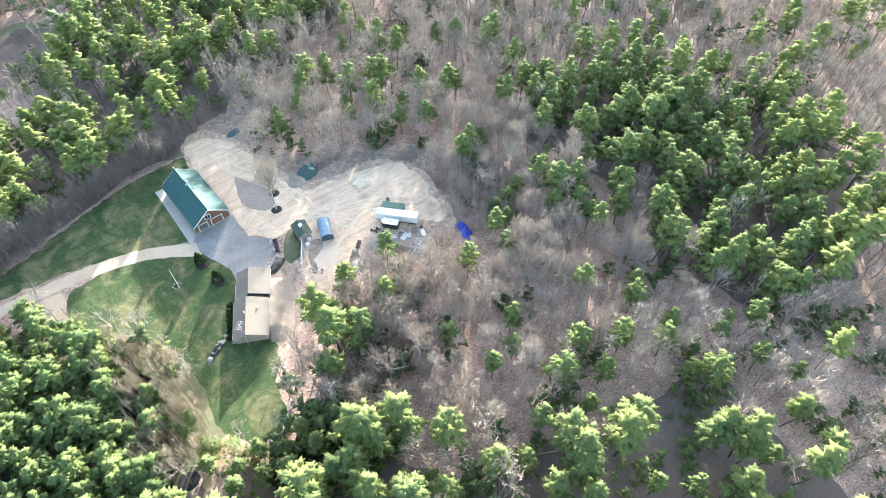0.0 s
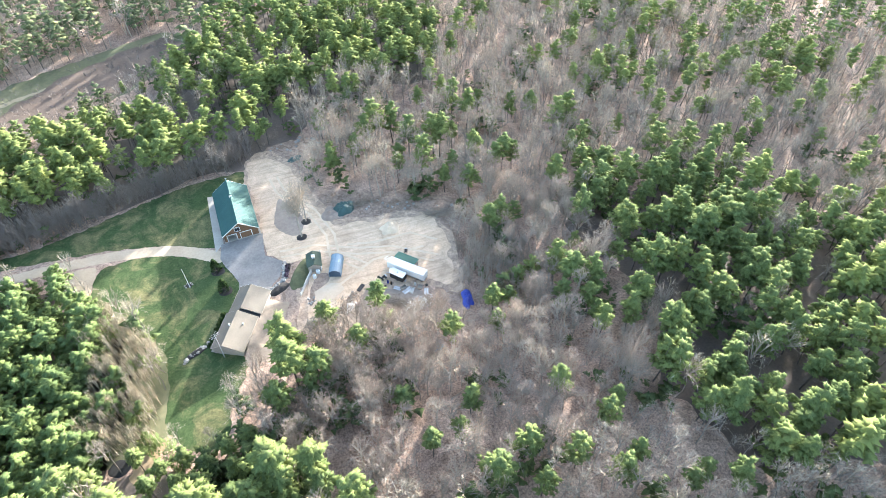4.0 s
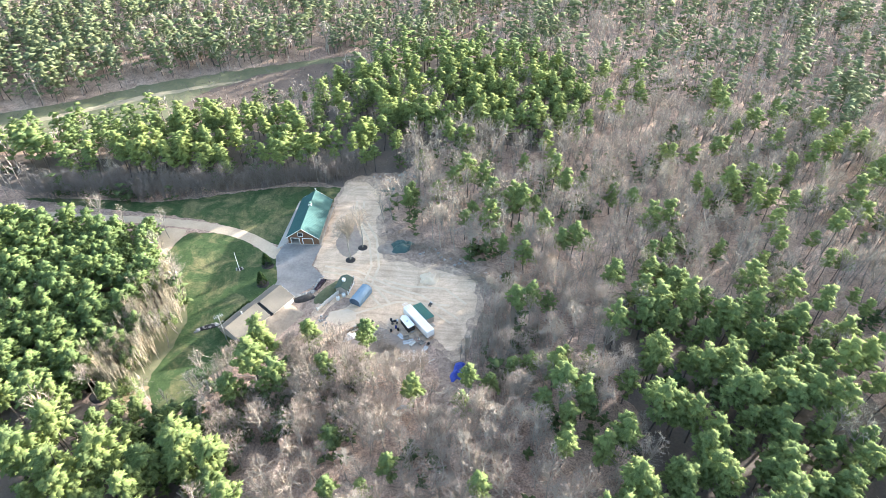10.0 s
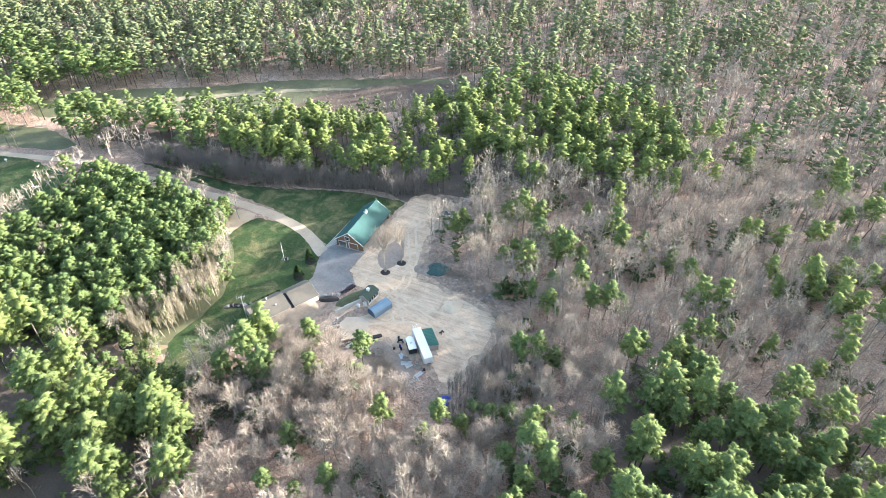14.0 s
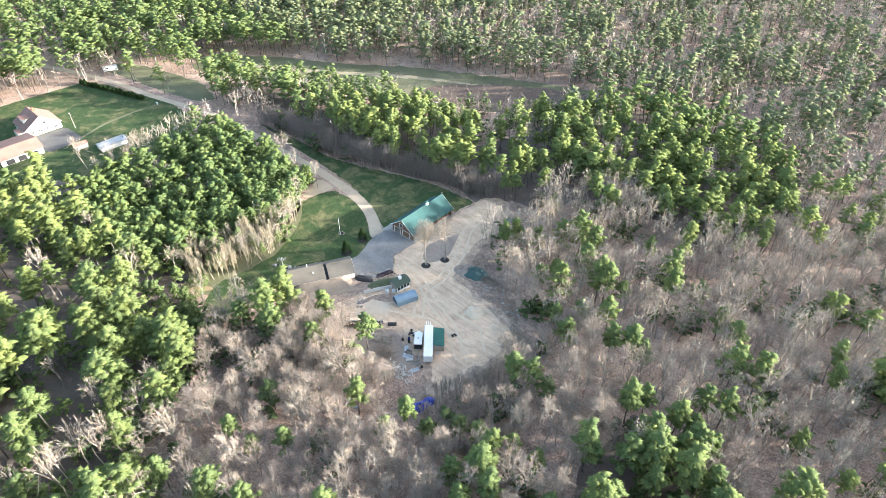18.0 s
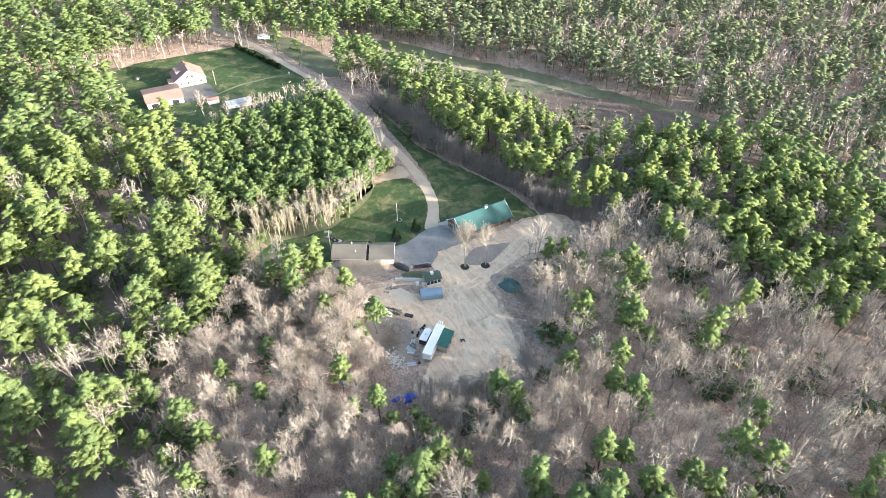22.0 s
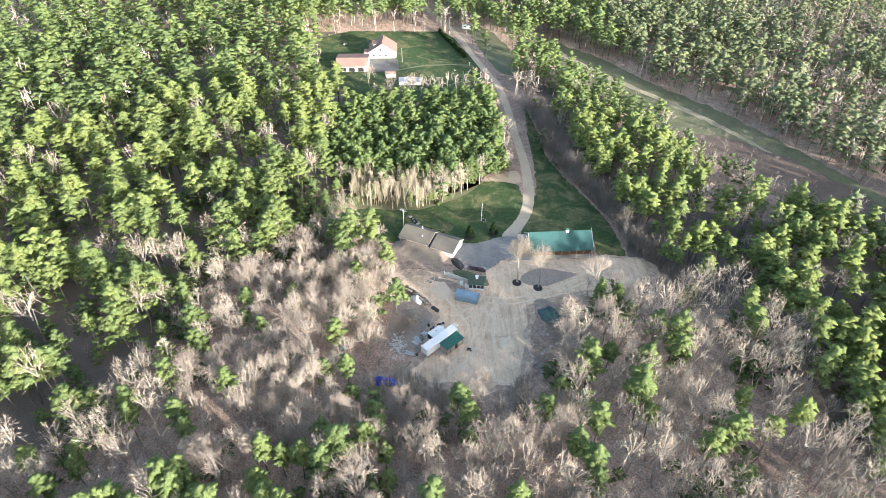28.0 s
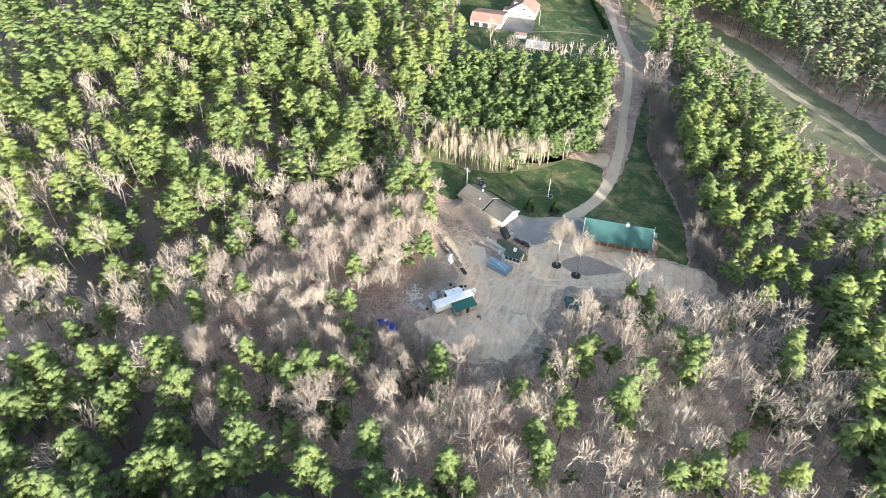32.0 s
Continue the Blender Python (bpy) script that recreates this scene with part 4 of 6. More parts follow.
far_round = [pine_crown(rng, 16, r, 11, 2, 0, 0.4, 1.55, 1.1, 6) for r in (2.7, 3.1, 3.4, 3.8, 4.1, 3.2)]
far_pine = [pine_crown(rng, 16, r, 10, 2, 0, 0.26, 1.5, 1.1, 6) for r in (2.2, 2.6, 2.9, 3.3, 3.6, 2.7)]
mass_stem = [trunk_tris(rng, 14, 0.2, 3)[:36] for _ in range(4)]
bare_forms = ((3.2, 0.46), (3.8, 0.4), (4.4, 0.42), (4.8, 0.36), (3.2, 0.52), (4.2, 0.32))
mid_bare = [bare_pair(rng, trunk_tris(rng, 10.5, 0.17, 3, 0.03), bare_crown(rng, 16, r, 8, 6, 5, 1.2, lo, 0.0, True)) for r, lo in bare_forms]
far_bare = [bare_pair(rng, trunk_tris(rng, 10.5, 0.2, 3, 0.03)[:36], bare_crown(rng, 16, r, 4, 3, 3, 3.8, lo, 0.0, True)) for r, lo in bare_forms]
mass_young = [pine_crown(rng, 16, 4.8, 16, 3, 2, 0.12, 1.6, 0.95, 7) for _ in range(6)]
mass_pole = [np.concatenate(bare_pair(rng, trunk_tris(rng, 13, 0.14, 3, 0.03), bare_crown(rng, 15, 3.2, 6, 5, 4, 1.6, 0.25, 0.35, True))) for _ in range(6)]
mass_wide = [np.concatenate(bare_pair(rng, trunk_tris(rng, 12, 0.12, 3, 0.05), bare_crown(rng, 15, 6.0, 7, 5, 4, 1.6, 0.1, 0.0, True))) for _ in range(6)]
SPLIT = 190
woods("pine_wood", tier(pines_left, 0, SPLIT), mid_pine, 0.72, 1.2, NEEDLES, "woods of white pines round the clearing", "woods")
far_trees = tier(pines_left, SPLIT, 999)
# conifers past the clearing take the needle colour with haze in it
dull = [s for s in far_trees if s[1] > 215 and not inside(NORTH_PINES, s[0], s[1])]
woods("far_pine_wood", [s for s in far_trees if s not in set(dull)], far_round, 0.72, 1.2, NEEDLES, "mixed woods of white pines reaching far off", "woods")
woods("spruce_wood", dull, far_pine, 0.72, 1.2, HAZENEEDLES, "spruce woods beyond the long clearing, haze put into their dull green", "woods")
woods("pine_wood_trunks", pines_left, mass_stem, 0.8, 1.0, BARK, "trunks of the far pine woods", "woods")
for nm, k, mt, lb in (("bare_wood_limbs", 0, GREYBARK, "pale trunks and limbs of leafless woods round the clearing"), ("bare_wood", 1, TWIG, "brown twigs of leafless woods round the clearing")):
    woods(nm, tier(bare_left, 0, SPLIT), [t[k] for t in mid_bare], 0.62, 1.12, mt, lb, "woods")
    woods("far_" + nm, tier(bare_left, SPLIT, 999), [t[k] for t in far_bare], 0.62, 1.12, TWIG, lb.replace("round the clearing", "reaching far off"), "woods")
if young_left:
    woods("young_pine_wood", young_left, mass_young, 0.62, 1.32, YOUNGNEEDLES, "dense planted stand of young pines", "woods")
if poles_left:
    woods("sapling_thicket", poles_left, mass_pole, 0.6, 1.1, SHADETWIG, "brown leafless thicket along the wood's edge", "thicket")

# thin stems crowding the edges of the woods
edge_birch, edge_thicket = [], []
er = random.Random(15)
for _ in range(2600):
    x, y = er.uniform(-26, -4), er.uniform(70, 120)
    if inside(SAPLINGS, x, y) and not inside(HOUSE_LAWN, x, y) and len(edge_birch) < 230:
        edge_birch.append((x, y, False, er.uniform(7, 11)))
    x, y = er.uniform(-110, 32), er.uniform(145, 182)
    if inside(THICKET, x, y) and not open_ground(x, y) and len(edge_thicket) < 320:
        edge_thicket.append((x, y, False, er.uniform(6, 12)))
woods("birch_thicket", edge_birch, mass_pole, 0.8, 1.4, BIRCHBARK, "crowded pale birch stems along the lawn", "thicket")
SCRUB = [(77, 91), (78, 82), (90, 78), (100, 88), (101, 106), (88, 112), (81.5, 101)]
scrub_spots = []
while len(scrub_spots) < 260:
    x, y = er.uniform(75, 102), er.uniform(76, 113)
    if inside(SCRUB, x, y) and math.hypot(x - 77.5, y - 86.6) > 3.5:
        scrub_spots.append((x, y, False, er.uniform(5.5, 9.5)))
woods("pale_scrub", scrub_spots, mass_pole, 0.8, 1.3, GREYBARK, "pale crowded leafless scrub beside the yard", "thicket")
woods("brown_thicket", edge_thicket, mass_wide, 0.8, 1.3, SHADETWIG, "crowded thin brown stems at the wood's edge", "thicket")

# undergrowth: small dark evergreens and dry brush
low_green, low_brush = [], []
for _ in range(9000):
    x, y = random.uniform(-120, 260), random.uniform(-60, 260)
    k = noise.noise((x * 0.05, y * 0.05, 21.0))
    if open_ground(x, y) or not inside(WOODS_EDGE, x, y):
        continue
    (low_green if k > 0.12 and random.random() < 0.5 else low_brush).append((x, y, True, random.uniform(3.0, 8.5) if k > 0.12 else random.uniform(1.5, 4.0)))
HOUSE_WOOD = [(16, 64), (34, 58), (52, 66), (52, 84), (38, 88), (30, 82), (20, 74)]
house_scrub = []
hr = random.Random(52)
while len(house_scrub) < 130:
    x, y = hr.uniform(14, 54), hr.uniform(56, 90)
    if inside(HOUSE_WOOD, x, y):
        house_scrub.append((x, y, False, hr.uniform(6, 11)))
        if hr.random() < 0.22:
            low_green.insert(0, (x + 1, y - 1, True, hr.uniform(4, 8)))
    x, y = hr.uniform(-2, 26), hr.uniform(46, 66)
    if hr.random() < 0.35 and not open_ground(x, y):
        low_green.insert(0, (x, y, True, hr.uniform(3.5, 7)))
woods("house_scrub", house_scrub, mass_wide, 0.8, 1.2, BRUSH, "pale tangled leafless scrub below the house", "thicket")
br_near = random.Random(64)
near_brush = []
while len(near_brush) < 900:
    x, y = br_near.uniform(15, 150), br_near.uniform(0, 215)
    if not open_ground(x, y) and not inside(EAST_PINES, x, y):
        near_brush.append((x, y, True, br_near.uniform(1.2, 3.4)))
bush = [pine_crown(rng, 16, 6.0, 7, 2, 1, 0.06, 2.6, 1.1, 6) for _ in range(5)]
brush = [np.concatenate(bare_crown(rng, 15, 9.0, 4, 4, 3, 5.0, 0.02, 0.0, True)) for _ in range(5)]
field_brush = []
fb = random.Random(81)
while len(field_brush) < 320:
    x, y = fb.uniform(-150, 20), fb.uniform(172, 282)
    if inside(FIELD, x, y) and (x > -66 or fb.random() < 0.25):
        field_brush.append((x, y, True, fb.uniform(1.2, 3.2)))
woods("field_brush", field_brush, brush, 0.7, 1.3, SHADETWIG, "low reddish brown brush growing over the clearing", "undergrowth")
woods("undergrowth", low_green[:1500], bush, 0.7, 1.3, HEMLOCK, "dark green young evergreens under the bare trees", "undergrowth")
understory = []
ur = random.Random(31)
while len(understory) < 1700:
    x, y = ur.uniform(-200, 120), ur.uniform(-120, 66)
    if inside(WEST_PINES, x, y) and not open_ground(x, y):
        understory.append((x, y, True, ur.uniform(2.5, 7.0)))
thin_bush = [pine_crown(rng, 16, 5.5, 5, 2, 1, 0.05, 2.8, 1.1, 6) for _ in range(5)]
woods("pine_understory", understory, thin_bush, 0.7, 1.2, YOUNGNEEDLES, "young pines and brush crowding under tall pines", "undergrowth")
woods("dry_undergrowth", low_brush[:700] + near_brush, brush, 0.7, 1.3, BRUSH, "dry brown brush on the woodland floor", "undergrowth")

# fallen trunks on the woodland floor
lr = random.Random(77)
for _ in range(34):
    x, y = lr.uniform(20, 110), lr.uniform(20, 82)
    if open_ground(x, y):
        continue
    ln, a = lr.uniform(4, 9), lr.uniform(0, 6.283)
    p = np.array([[0.0, 0.0, 0.2]])
    q = np.array([[ln * math.cos(a), ln * math.sin(a), lr.uniform(0.15, 0.8)]])
    ob = new("fallen_log", tri_mesh("fallen_log", limb_tris(p, q, np.array([lr.uniform(0.13, 0.22)]), np.array([0.07]), 6), GREYBARK))
    ob.matrix_world = pose(x, y, 0)
    tagged(ob, "pale fallen trunk lying on brown leaves", "log", "fallen trunks in the woods")


# ---- the barn ----
def window_part(parent, x0, x1, z0, z1, y, axis="y", out=-1, frame_mat=None):
    """A framed window on a wall that stands across y (or x), facing out."""
    fm = frame_mat or WHITE
    a, b = sorted((y, y + out * 0.09))
    c, d = sorted((y, y + out * 0.05))
    w = 0.14

    def bx(u0, u1, v0, v1, w0, w1):
        return box(u0, u1, v0, v1, w0, w1) if axis == "y" else box(v0, v1, u0, u1, w0, w1)
    fr = part("window", shape(bx(x0 - w, x1 + w, a, b, z1, z1 + w), bx(x0 - w, x1 + w, a, b, z0 - w, z0), bx(x0 - w, x0, a, b, z0, z1), bx(x1, x1 + w, a, b, z0, z1),
                              bx((x0 + x1) / 2 - 0.03, (x0 + x1) / 2 + 0.03, a, b, z0, z1)), fm, parent)
    part("pane", shape(bx(x0, x1, c, d, z0, z1)), GLASS, fr)


def build_barn():
    HX, HY, EAVE, RIDGE = 5.2, 10.3, 3.1, 7.2
    root = thing("barn", pose(19.9, 144.9, 0.0, 0, 0, 1.8), "large brown board barn with teal metal roof and two garage doors", "barn")
    k = (RIDGE - EAVE) / (HX + 0.5)
    wall_top = EAVE + 0.5 * k - 0.15
    part("slab", shape(box(-HX - 0.3, HX + 0.6, -HY - 0.3, HY + 0.3, 0.0, 0.16)), CONCRETE, root, "concrete floor slab")
    part("wall", shape(box(-HX, -HX + 0.2, -HY, HY, 0.16, wall_top), *[box(-HX - 0.04, -HX, -HY + 0.3 * i, -HY + 0.3 * i + 0.05, 0.2, wall_top) for i in range(69)]), BARNWOOD, root)
    part("wall", shape(box(HX - 1.4, HX - 1.2, -HY, HY, 0.16, 3.9), *[box(HX - 1.2, HX - 1.16, -HY + 0.3 * i, -HY + 0.3 * i + 0.05, 0.2, 3.85) for i in range(69)]), BARNWOOD, root)
    gable = [(-HX, wall_top), (HX, wall_top), (0.0, RIDGE - 0.16)]
    part("wall", shape(box(-HX + 0.2, HX - 0.2, HY - 0.2, HY, 0.16, wall_top), prism(gable, "y", HY - 0.2, HY)), BARNWOOD, root)
    piers = [(-HX, -4.2), (-1.5, -0.2), (3.1, HX)]
    part("wall", shape(*[box(a, b, -HY, -HY + 0.2, 0.16, 2.5) for a, b in piers], box(-HX, HX, -HY, -HY + 0.2, 2.5, wall_top), prism(gable, "y", -HY, -HY + 0.2),
                       *[box(-HX + 0.3 * i, -HX + 0.3 * i + 0.05, -HY - 0.035, -HY, 2.7, wall_top + min(0.0, 0) + max(0.0, (HX - abs(-HX + 0.3 * i)) * k - 0.2)) for i in range(1, 35)]), BARNWOOD, root)
    for a, b, opened in ((-4.2, -1.5, True), (-0.2, 3.1, False)):
        trim = part("door_frame", shape(box(a - 0.2, a, -HY - 0.08, -HY, 0.16, 2.5), box(b, b + 0.2, -HY - 0.08, -HY, 0.16, 2.5), box(a - 0.2, b + 0.2, -HY - 0.08, -HY, 2.5, 2.7)), WHITE, root, "white painted door trim")
        if opened:
            part("garage_door", shape(box(a, b, -HY + 0.3, -HY + 2.6, 2.42, 2.47)), BARNWOOD, root, "raised overhead door")
        else:
            part("garage_door", shape(*[box(a, b, -HY + 0.06, -HY + 0.12, 0.18 + 0.58 * i, 0.74 + 0.58 * i) for i in range(4)]), BARNWOOD, root, "closed wooden overhead door")
    window_part(root, -1.5, 0.0, 3.5, 4.9, -HY - 0.04)
    for side in (-1, 1):
        e = side * (HX + 0.5)
        roof = part("roof", shape(slope((0, -HY - 0.55, RIDGE - 0.03), (0, HY + 0.55, RIDGE - 0.03), (e * 0.995, HY + 0.55, EAVE - 0.03), (e * 0.995, -HY - 0.55, EAVE - 0.03), 0.14)), TEAL, root)
        for i in range(28):
            y0 = -HY - 0.6 + i * (2 * HY + 1.2) / 28
            part("roof_panel", shape(slope((0, y0 + 0.02, RIDGE), (0, y0 + (2 * HY + 1.2) / 28 - 0.02, RIDGE), (e, y0 + (2 * HY + 1.2) / 28 - 0.02, EAVE), (e, y0 + 0.02, EAVE), 0.025)), TEAL, roof)
    part("ridge_cap", shape(prism([(-0.3, RIDGE - 0.13), (0.3, RIDGE - 0.13), (0.0, RIDGE + 0.1)], "y", -HY - 0.62, HY + 0.62)), TEAL, root)
    for s in (-1, 1):
        y0 = s * (HY + 0.62)
        for e in (-1, 1):
            part("rake_trim", shape(slope((0, y0 - 0.05, RIDGE - 0.02), (0, y0 + 0.05, RIDGE - 0.02), (e * (HX + 0.5), y0 + 0.05, EAVE - 0.02), (e * (HX + 0.5), y0 - 0.05, EAVE - 0.02), 0.22)), WHITE, root, "white rake board")
    for i in range(9):
        y = -HY + 0.15 + i * (2 * HY - 0.3) / 8
        part("porch_post", shape(box(HX + 0.1, HX + 0.26, y - 0.09, y + 0.09, 0.16, 3.25)), PALEWOOD, root, "pale wooden post")
    part("porch_rail", shape(box(HX + 0.15, HX + 0.21, -HY, HY, 0.5, 0.62), box(HX + 0.15, HX + 0.21, -HY, HY, 0.95, 1.05)), PALEWOOD, root)
    cup = part("cupola", shape(box(-0.45, 0.45, 2.0, 2.9, RIDGE - 0.3, RIDGE + 0.75)), WHITE, root, "small white roof cupola")
    part("cap", shape(prism([(-0.6, RIDGE + 0.75), (0.6, RIDGE + 0.75), (0, RIDGE + 1.15)], "y", 1.85, 3.05)), TEAL, cup)
    part("finial", shape(rod((0, HY + 0.5, RIDGE), (0, HY + 0.5, RIDGE + 0.9), 0.05), rod((-0.35, HY + 0.5, RIDGE + 0.7), (0.35, HY + 0.5, RIDGE + 0.7), 0.04)), WHITE, root)


build_barn()


# ---- the long house ----
def build_house():
    root = thing("house", pose(15.2, 101.3, 0.0, 0, 0, 62.0), "long low house with grey-brown shingle roof and attached garage", "house")
    spans = [("garage", 2.1, 10.6, 0.0, 4.3, 2.4), ("main", -10.6, 1.1, 0.55, 4.3, 2.3)]
    for nm, a, b, off, ridge, eave in spans:
        wide = {-1: 5.5, 1: 3.6}
        body = [(-5.0 + off, 0.0), (3.1 + off, 0.0), (3.1 + off, eave + 0.05), (off, ridge - 0.22), (-5.0 + off, eave + 0.05)]
        part("wall", shape(prism(body, "x", a + 0.25, b - 0.25)), PALEWOOD if nm == "main" else WHITE, root, "pale siding")
        for s, hw in wide.items():
            part("roof", shape(slope((a, off, ridge), (b, off, ridge), (b, off + s * hw, eave), (a, off + s * hw, eave), 0.16)), SHINGLE, root)
            part("fascia", shape(box(a, b, off + s * hw - 0.06 + (0.0 if s < 0 else 0.06), off + s * hw + (0.0 if s < 0 else 0.06) + 0.03, eave - 0.22, eave - 0.04)), PALEWOOD, root, "weathered eave board")
        part("ridge_cap", shape(prism([(off - 0.22, ridge - 0.06), (off + 0.22, ridge - 0.06), (off, ridge + 0.06)], "x", a, b)), SHINGLE, root)
        for x in (a, b):
            for s, hw in wide.items():
                part("rake_trim", shape(slope((x - 0.04, off, ridge - 0.02), (x + 0.04, off, ridge - 0.02), (x + 0.04, off + s * hw, eave - 0.02), (x - 0.04, off + s * hw, eave - 0.02), 0.24)), WHITE if x > 5 else PALEWOOD, root, "painted rake board")
    part("link_roof", shape(slope((1.1, 0.5, 3.9), (2.2, 0.5, 3.9), (2.2, -5.2, 1.95), (1.1, -5.2, 1.95), 0.12)), DARK, root, "dark recessed roof link")
    part("roof", shape(slope((1.1, 0.28, 4.12), (2.2, 0.28, 4.12), (2.2, 3.8, 2.36), (1.1, 3.8, 2.36), 0.16)), SHINGLE, root)
    part("link_wall", shape(box(1.1, 2.2, -4.6, 3.0, 0, 2.02)), PALEWOOD, root)
    gx1 = 10.35
    for y0 in (-4.2, -0.6):
        d = part("garage_door", shape(*[box(gx1 + 0.0, gx1 + 0.07, y0, y0 + 2.7, 0.1 + 0.52 * i, 0.6 + 0.52 * i) for i in range(4)]), WHITE, root, "white sectional overhead door")
    window_part(root, -0.6, 0.6, 2.75, 3.35, gx1, "x", 1)
    for x in (-8.5, -5.5, -2.5):
        window_part(root, x, x + 1.3, 0.9, 1.9, -4.45, "y", -1)
    for x, y, h in ((-4.0, 0.9, 0.9), (-2.5, -2.2, 0.55)):
        z = 4.1 - abs(y - 0.55) * 0.37
        part("vent_pipe", shape(rod((x, y, z - 0.3), (x, y, z + h), 0.16), rod((x, y, z + h), (x, y, z + h + 0.15), 0.24, 0.1)), WHITE, root, "white roof vent")
    part("deck", shape(box(-10.2, -6, 3.8, 4.7, 0.1, 0.3), box(-6, 8, 3.75, 4.5, 0.05, 0.18)), PALEWOOD, root)


build_house()


def house_bank():
    """Earth heaped against the house on its yard side, falling to the yard."""
    vs, fs = [], []
    nx, ny = 44, 12
    for i in range(nx + 1):
        x = -11.5 + 20.5 * i / nx
        end = min(1.0, (x + 11.5) / 4.0, (9.0 - x) / 3.0)
        for j in range(ny + 1):
            t = j / ny
            y = -5.05 - 6.5 * t
            z = 2.0 * max(0.0, end) * (1 - t) ** 1.4 + 0.14 * noise.noise((x * 0.5, y * 0.5, 3.0)) * (1 - t) * 2 + 0.03
            vs.append((x, y, z if t < 1 else -0.05))
    for i in range(nx):
        for j in range(ny):
            a = i * (ny + 1) + j
            fs.append((a, a + 1, a + ny + 2, a + ny + 1))
    ob = new("earth_bank", mesh_of("earth_bank", vs, fs, surface("bank_soil", (0.17, 0.132, 0.1), (0.31, 0.25, 0.19), big=0.25, small=1.2, bump=0.6, dist=0.1), True))
    ob.matrix_world = pose(15.2, 101.3, 0.0, 0, 0, 62.0)
    tagged(ob, "earth bank of soil and thin grass against the house", "bank", "", "structure")


house_bank()

mast = thing("antenna_mast", pose(9.4, 91.6, 0.0, 0, 0, 62), "slim pale antenna mast beside the house gable", "antenna")
part("mast", shape(rod((0, 0, 0), (0, 0, 10.2), 0.13, 0.09)), STEEL, mast)
part("boom", shape(rod((-1.2, 0.4, 9.7), (1.2, -0.4, 9.7), 0.05)), STEEL, mast)
for i in range(6):
    u = -1.1 + i * 0.44
    part("element", shape(rod((u - 0.25, -u / 3 - 0.75, 9.72), (u + 0.25, -u / 3 + 0.75, 9.72), 0.03)), STEEL, mast)

# ---- the garden shed and its bank ----
def build_shed():
    root = thing("garden_shed", pose(38.9, 115.0, 0.0, 0, 0, -8), "small white glazed shed with dark green roof beside the bank", "shed")
    hx, hy, eave, ridge = 1.9, 2.5, 2.5, 3.7
    k = (ridge - eave) / (hx + 0.35)
    prof = [(-hx, 0.08), (hx - 0.12, 0.08), (hx - 0.12, eave + 0.1), (0, ridge - 0.16), (-hx, eave + 0.1)]
    part("wall", shape(prism(prof, "y", -hy, hy)), PALEWOOD, root)
    for s in (-1, 1):
        part("roof", shape(slope((0, -hy - 0.35, ridge), (0, hy + 0.35, ridge), (s * (hx + 0.35), hy + 0.35, eave), (s * (hx + 0.35), -hy - 0.35, eave), 0.12)), DARKGREEN, root)
    part("sill", shape(box(hx - 0.12, hx + 0.04, -hy, hy, 0.08, 0.8)), WHITE, root, "white boarded base")
    part("head", shape(box(hx - 0.12, hx + 0.04, -hy, hy, 2.1, 2.45)), WHITE, root, "white boarded head")
    for i in range(5):
        y = -hy + i * (2 * hy - 0.14) / 4
        part("mullion", shape(box(hx - 0.12, hx + 0.05, y, y + 0.14, 0.8, 2.1)), WHITE, root, "white mullion")
    for i in range(4):
        y = -hy + 0.14 + i * (2 * hy - 0.14) / 4
        part("pane", shape(box(hx - 0.1, hx - 0.06, y, y + 1.08, 0.82, 2.08)), GLASS, root, "dark window pane")
    cup = part("cupola", shape(box(-0.4, 0.4, -0.4, 0.4, ridge - 0.3, ridge + 0.6)), WHITE, root, "small white cupola")
    part("cap", shape(box(-0.5, 0.5, -0.5, 0.5, ridge + 0.6, ridge + 0.7)), WHITE, cup)
    part("flue", shape(rod((hx + 0.2, hy + 0.2, 0), (hx + 0.2, hy + 0.2, 3.3), 0.09), rod((hx + 0.2, hy + 0.2, 3.3), (hx + 0.2, hy + 0.2, 3.5), 0.16)), STEEL, root)


build_shed()
mound("grass_bank", 34.8, 113.4, 6.8, 2.7, 1.3, surface("rough_bank_grass", (0.06, 0.07, 0.03), (0.13, 0.13, 0.06), big=0.3, small=1.2, bump=0.7, dist=0.1), "low grassy earth bank behind the retaining wall", "bank", 58, 3, 0.2, "structure")
PALEBOARD = surface("pale_boards", (0.50, 0.48, 0.45), (0.68, 0.66, 0.62), big=0.6, small=4.0, bump=0.2, dist=0.01)
rw = thing("retaining_wall", pose(35.1, 108.9, 0.0, 0, 0, 58.5), "pale board retaining wall joining the shed", "wall")
for i in range(6):
    h = 1.5 if i > 1 else 1.15 + 0.15 * i
    part("panel", shape(box(-4.6 + i * 1.55, -3.08 + i * 1.55, -0.12, 0.12, 0.0, h, 0.02)), PALEBOARD, rw)
for i in range(7):
    part("post", shape(box(-4.7 + i * 1.55, -4.5 + i * 1.55, -0.2, 0.16, 0.0, 1.55)), PALEBOARD, rw)
for x, y, r, h in ((37.8, 110.2, 0.55, 1.15), (39.2, 111.8, 0.6, 1.0)):
    tank = thing("water_tank", pose(x, y, 0.08), "small pale tank standing on the gravel", "tank")
    part("drum", shape(rod((0, 0, 0), (0, 0, h), r, r, 16)), WHITE, tank)
    part("dome", shape(rod((0, 0, h), (0, 0, h + 0.2), r, r * 0.4, 16)), WHITE, tank)
    part("lid", shape(rod((0, 0, h + 0.2), (0, 0, h + 0.3), r * 0.3, r * 0.3, 12)), STEEL, tank)

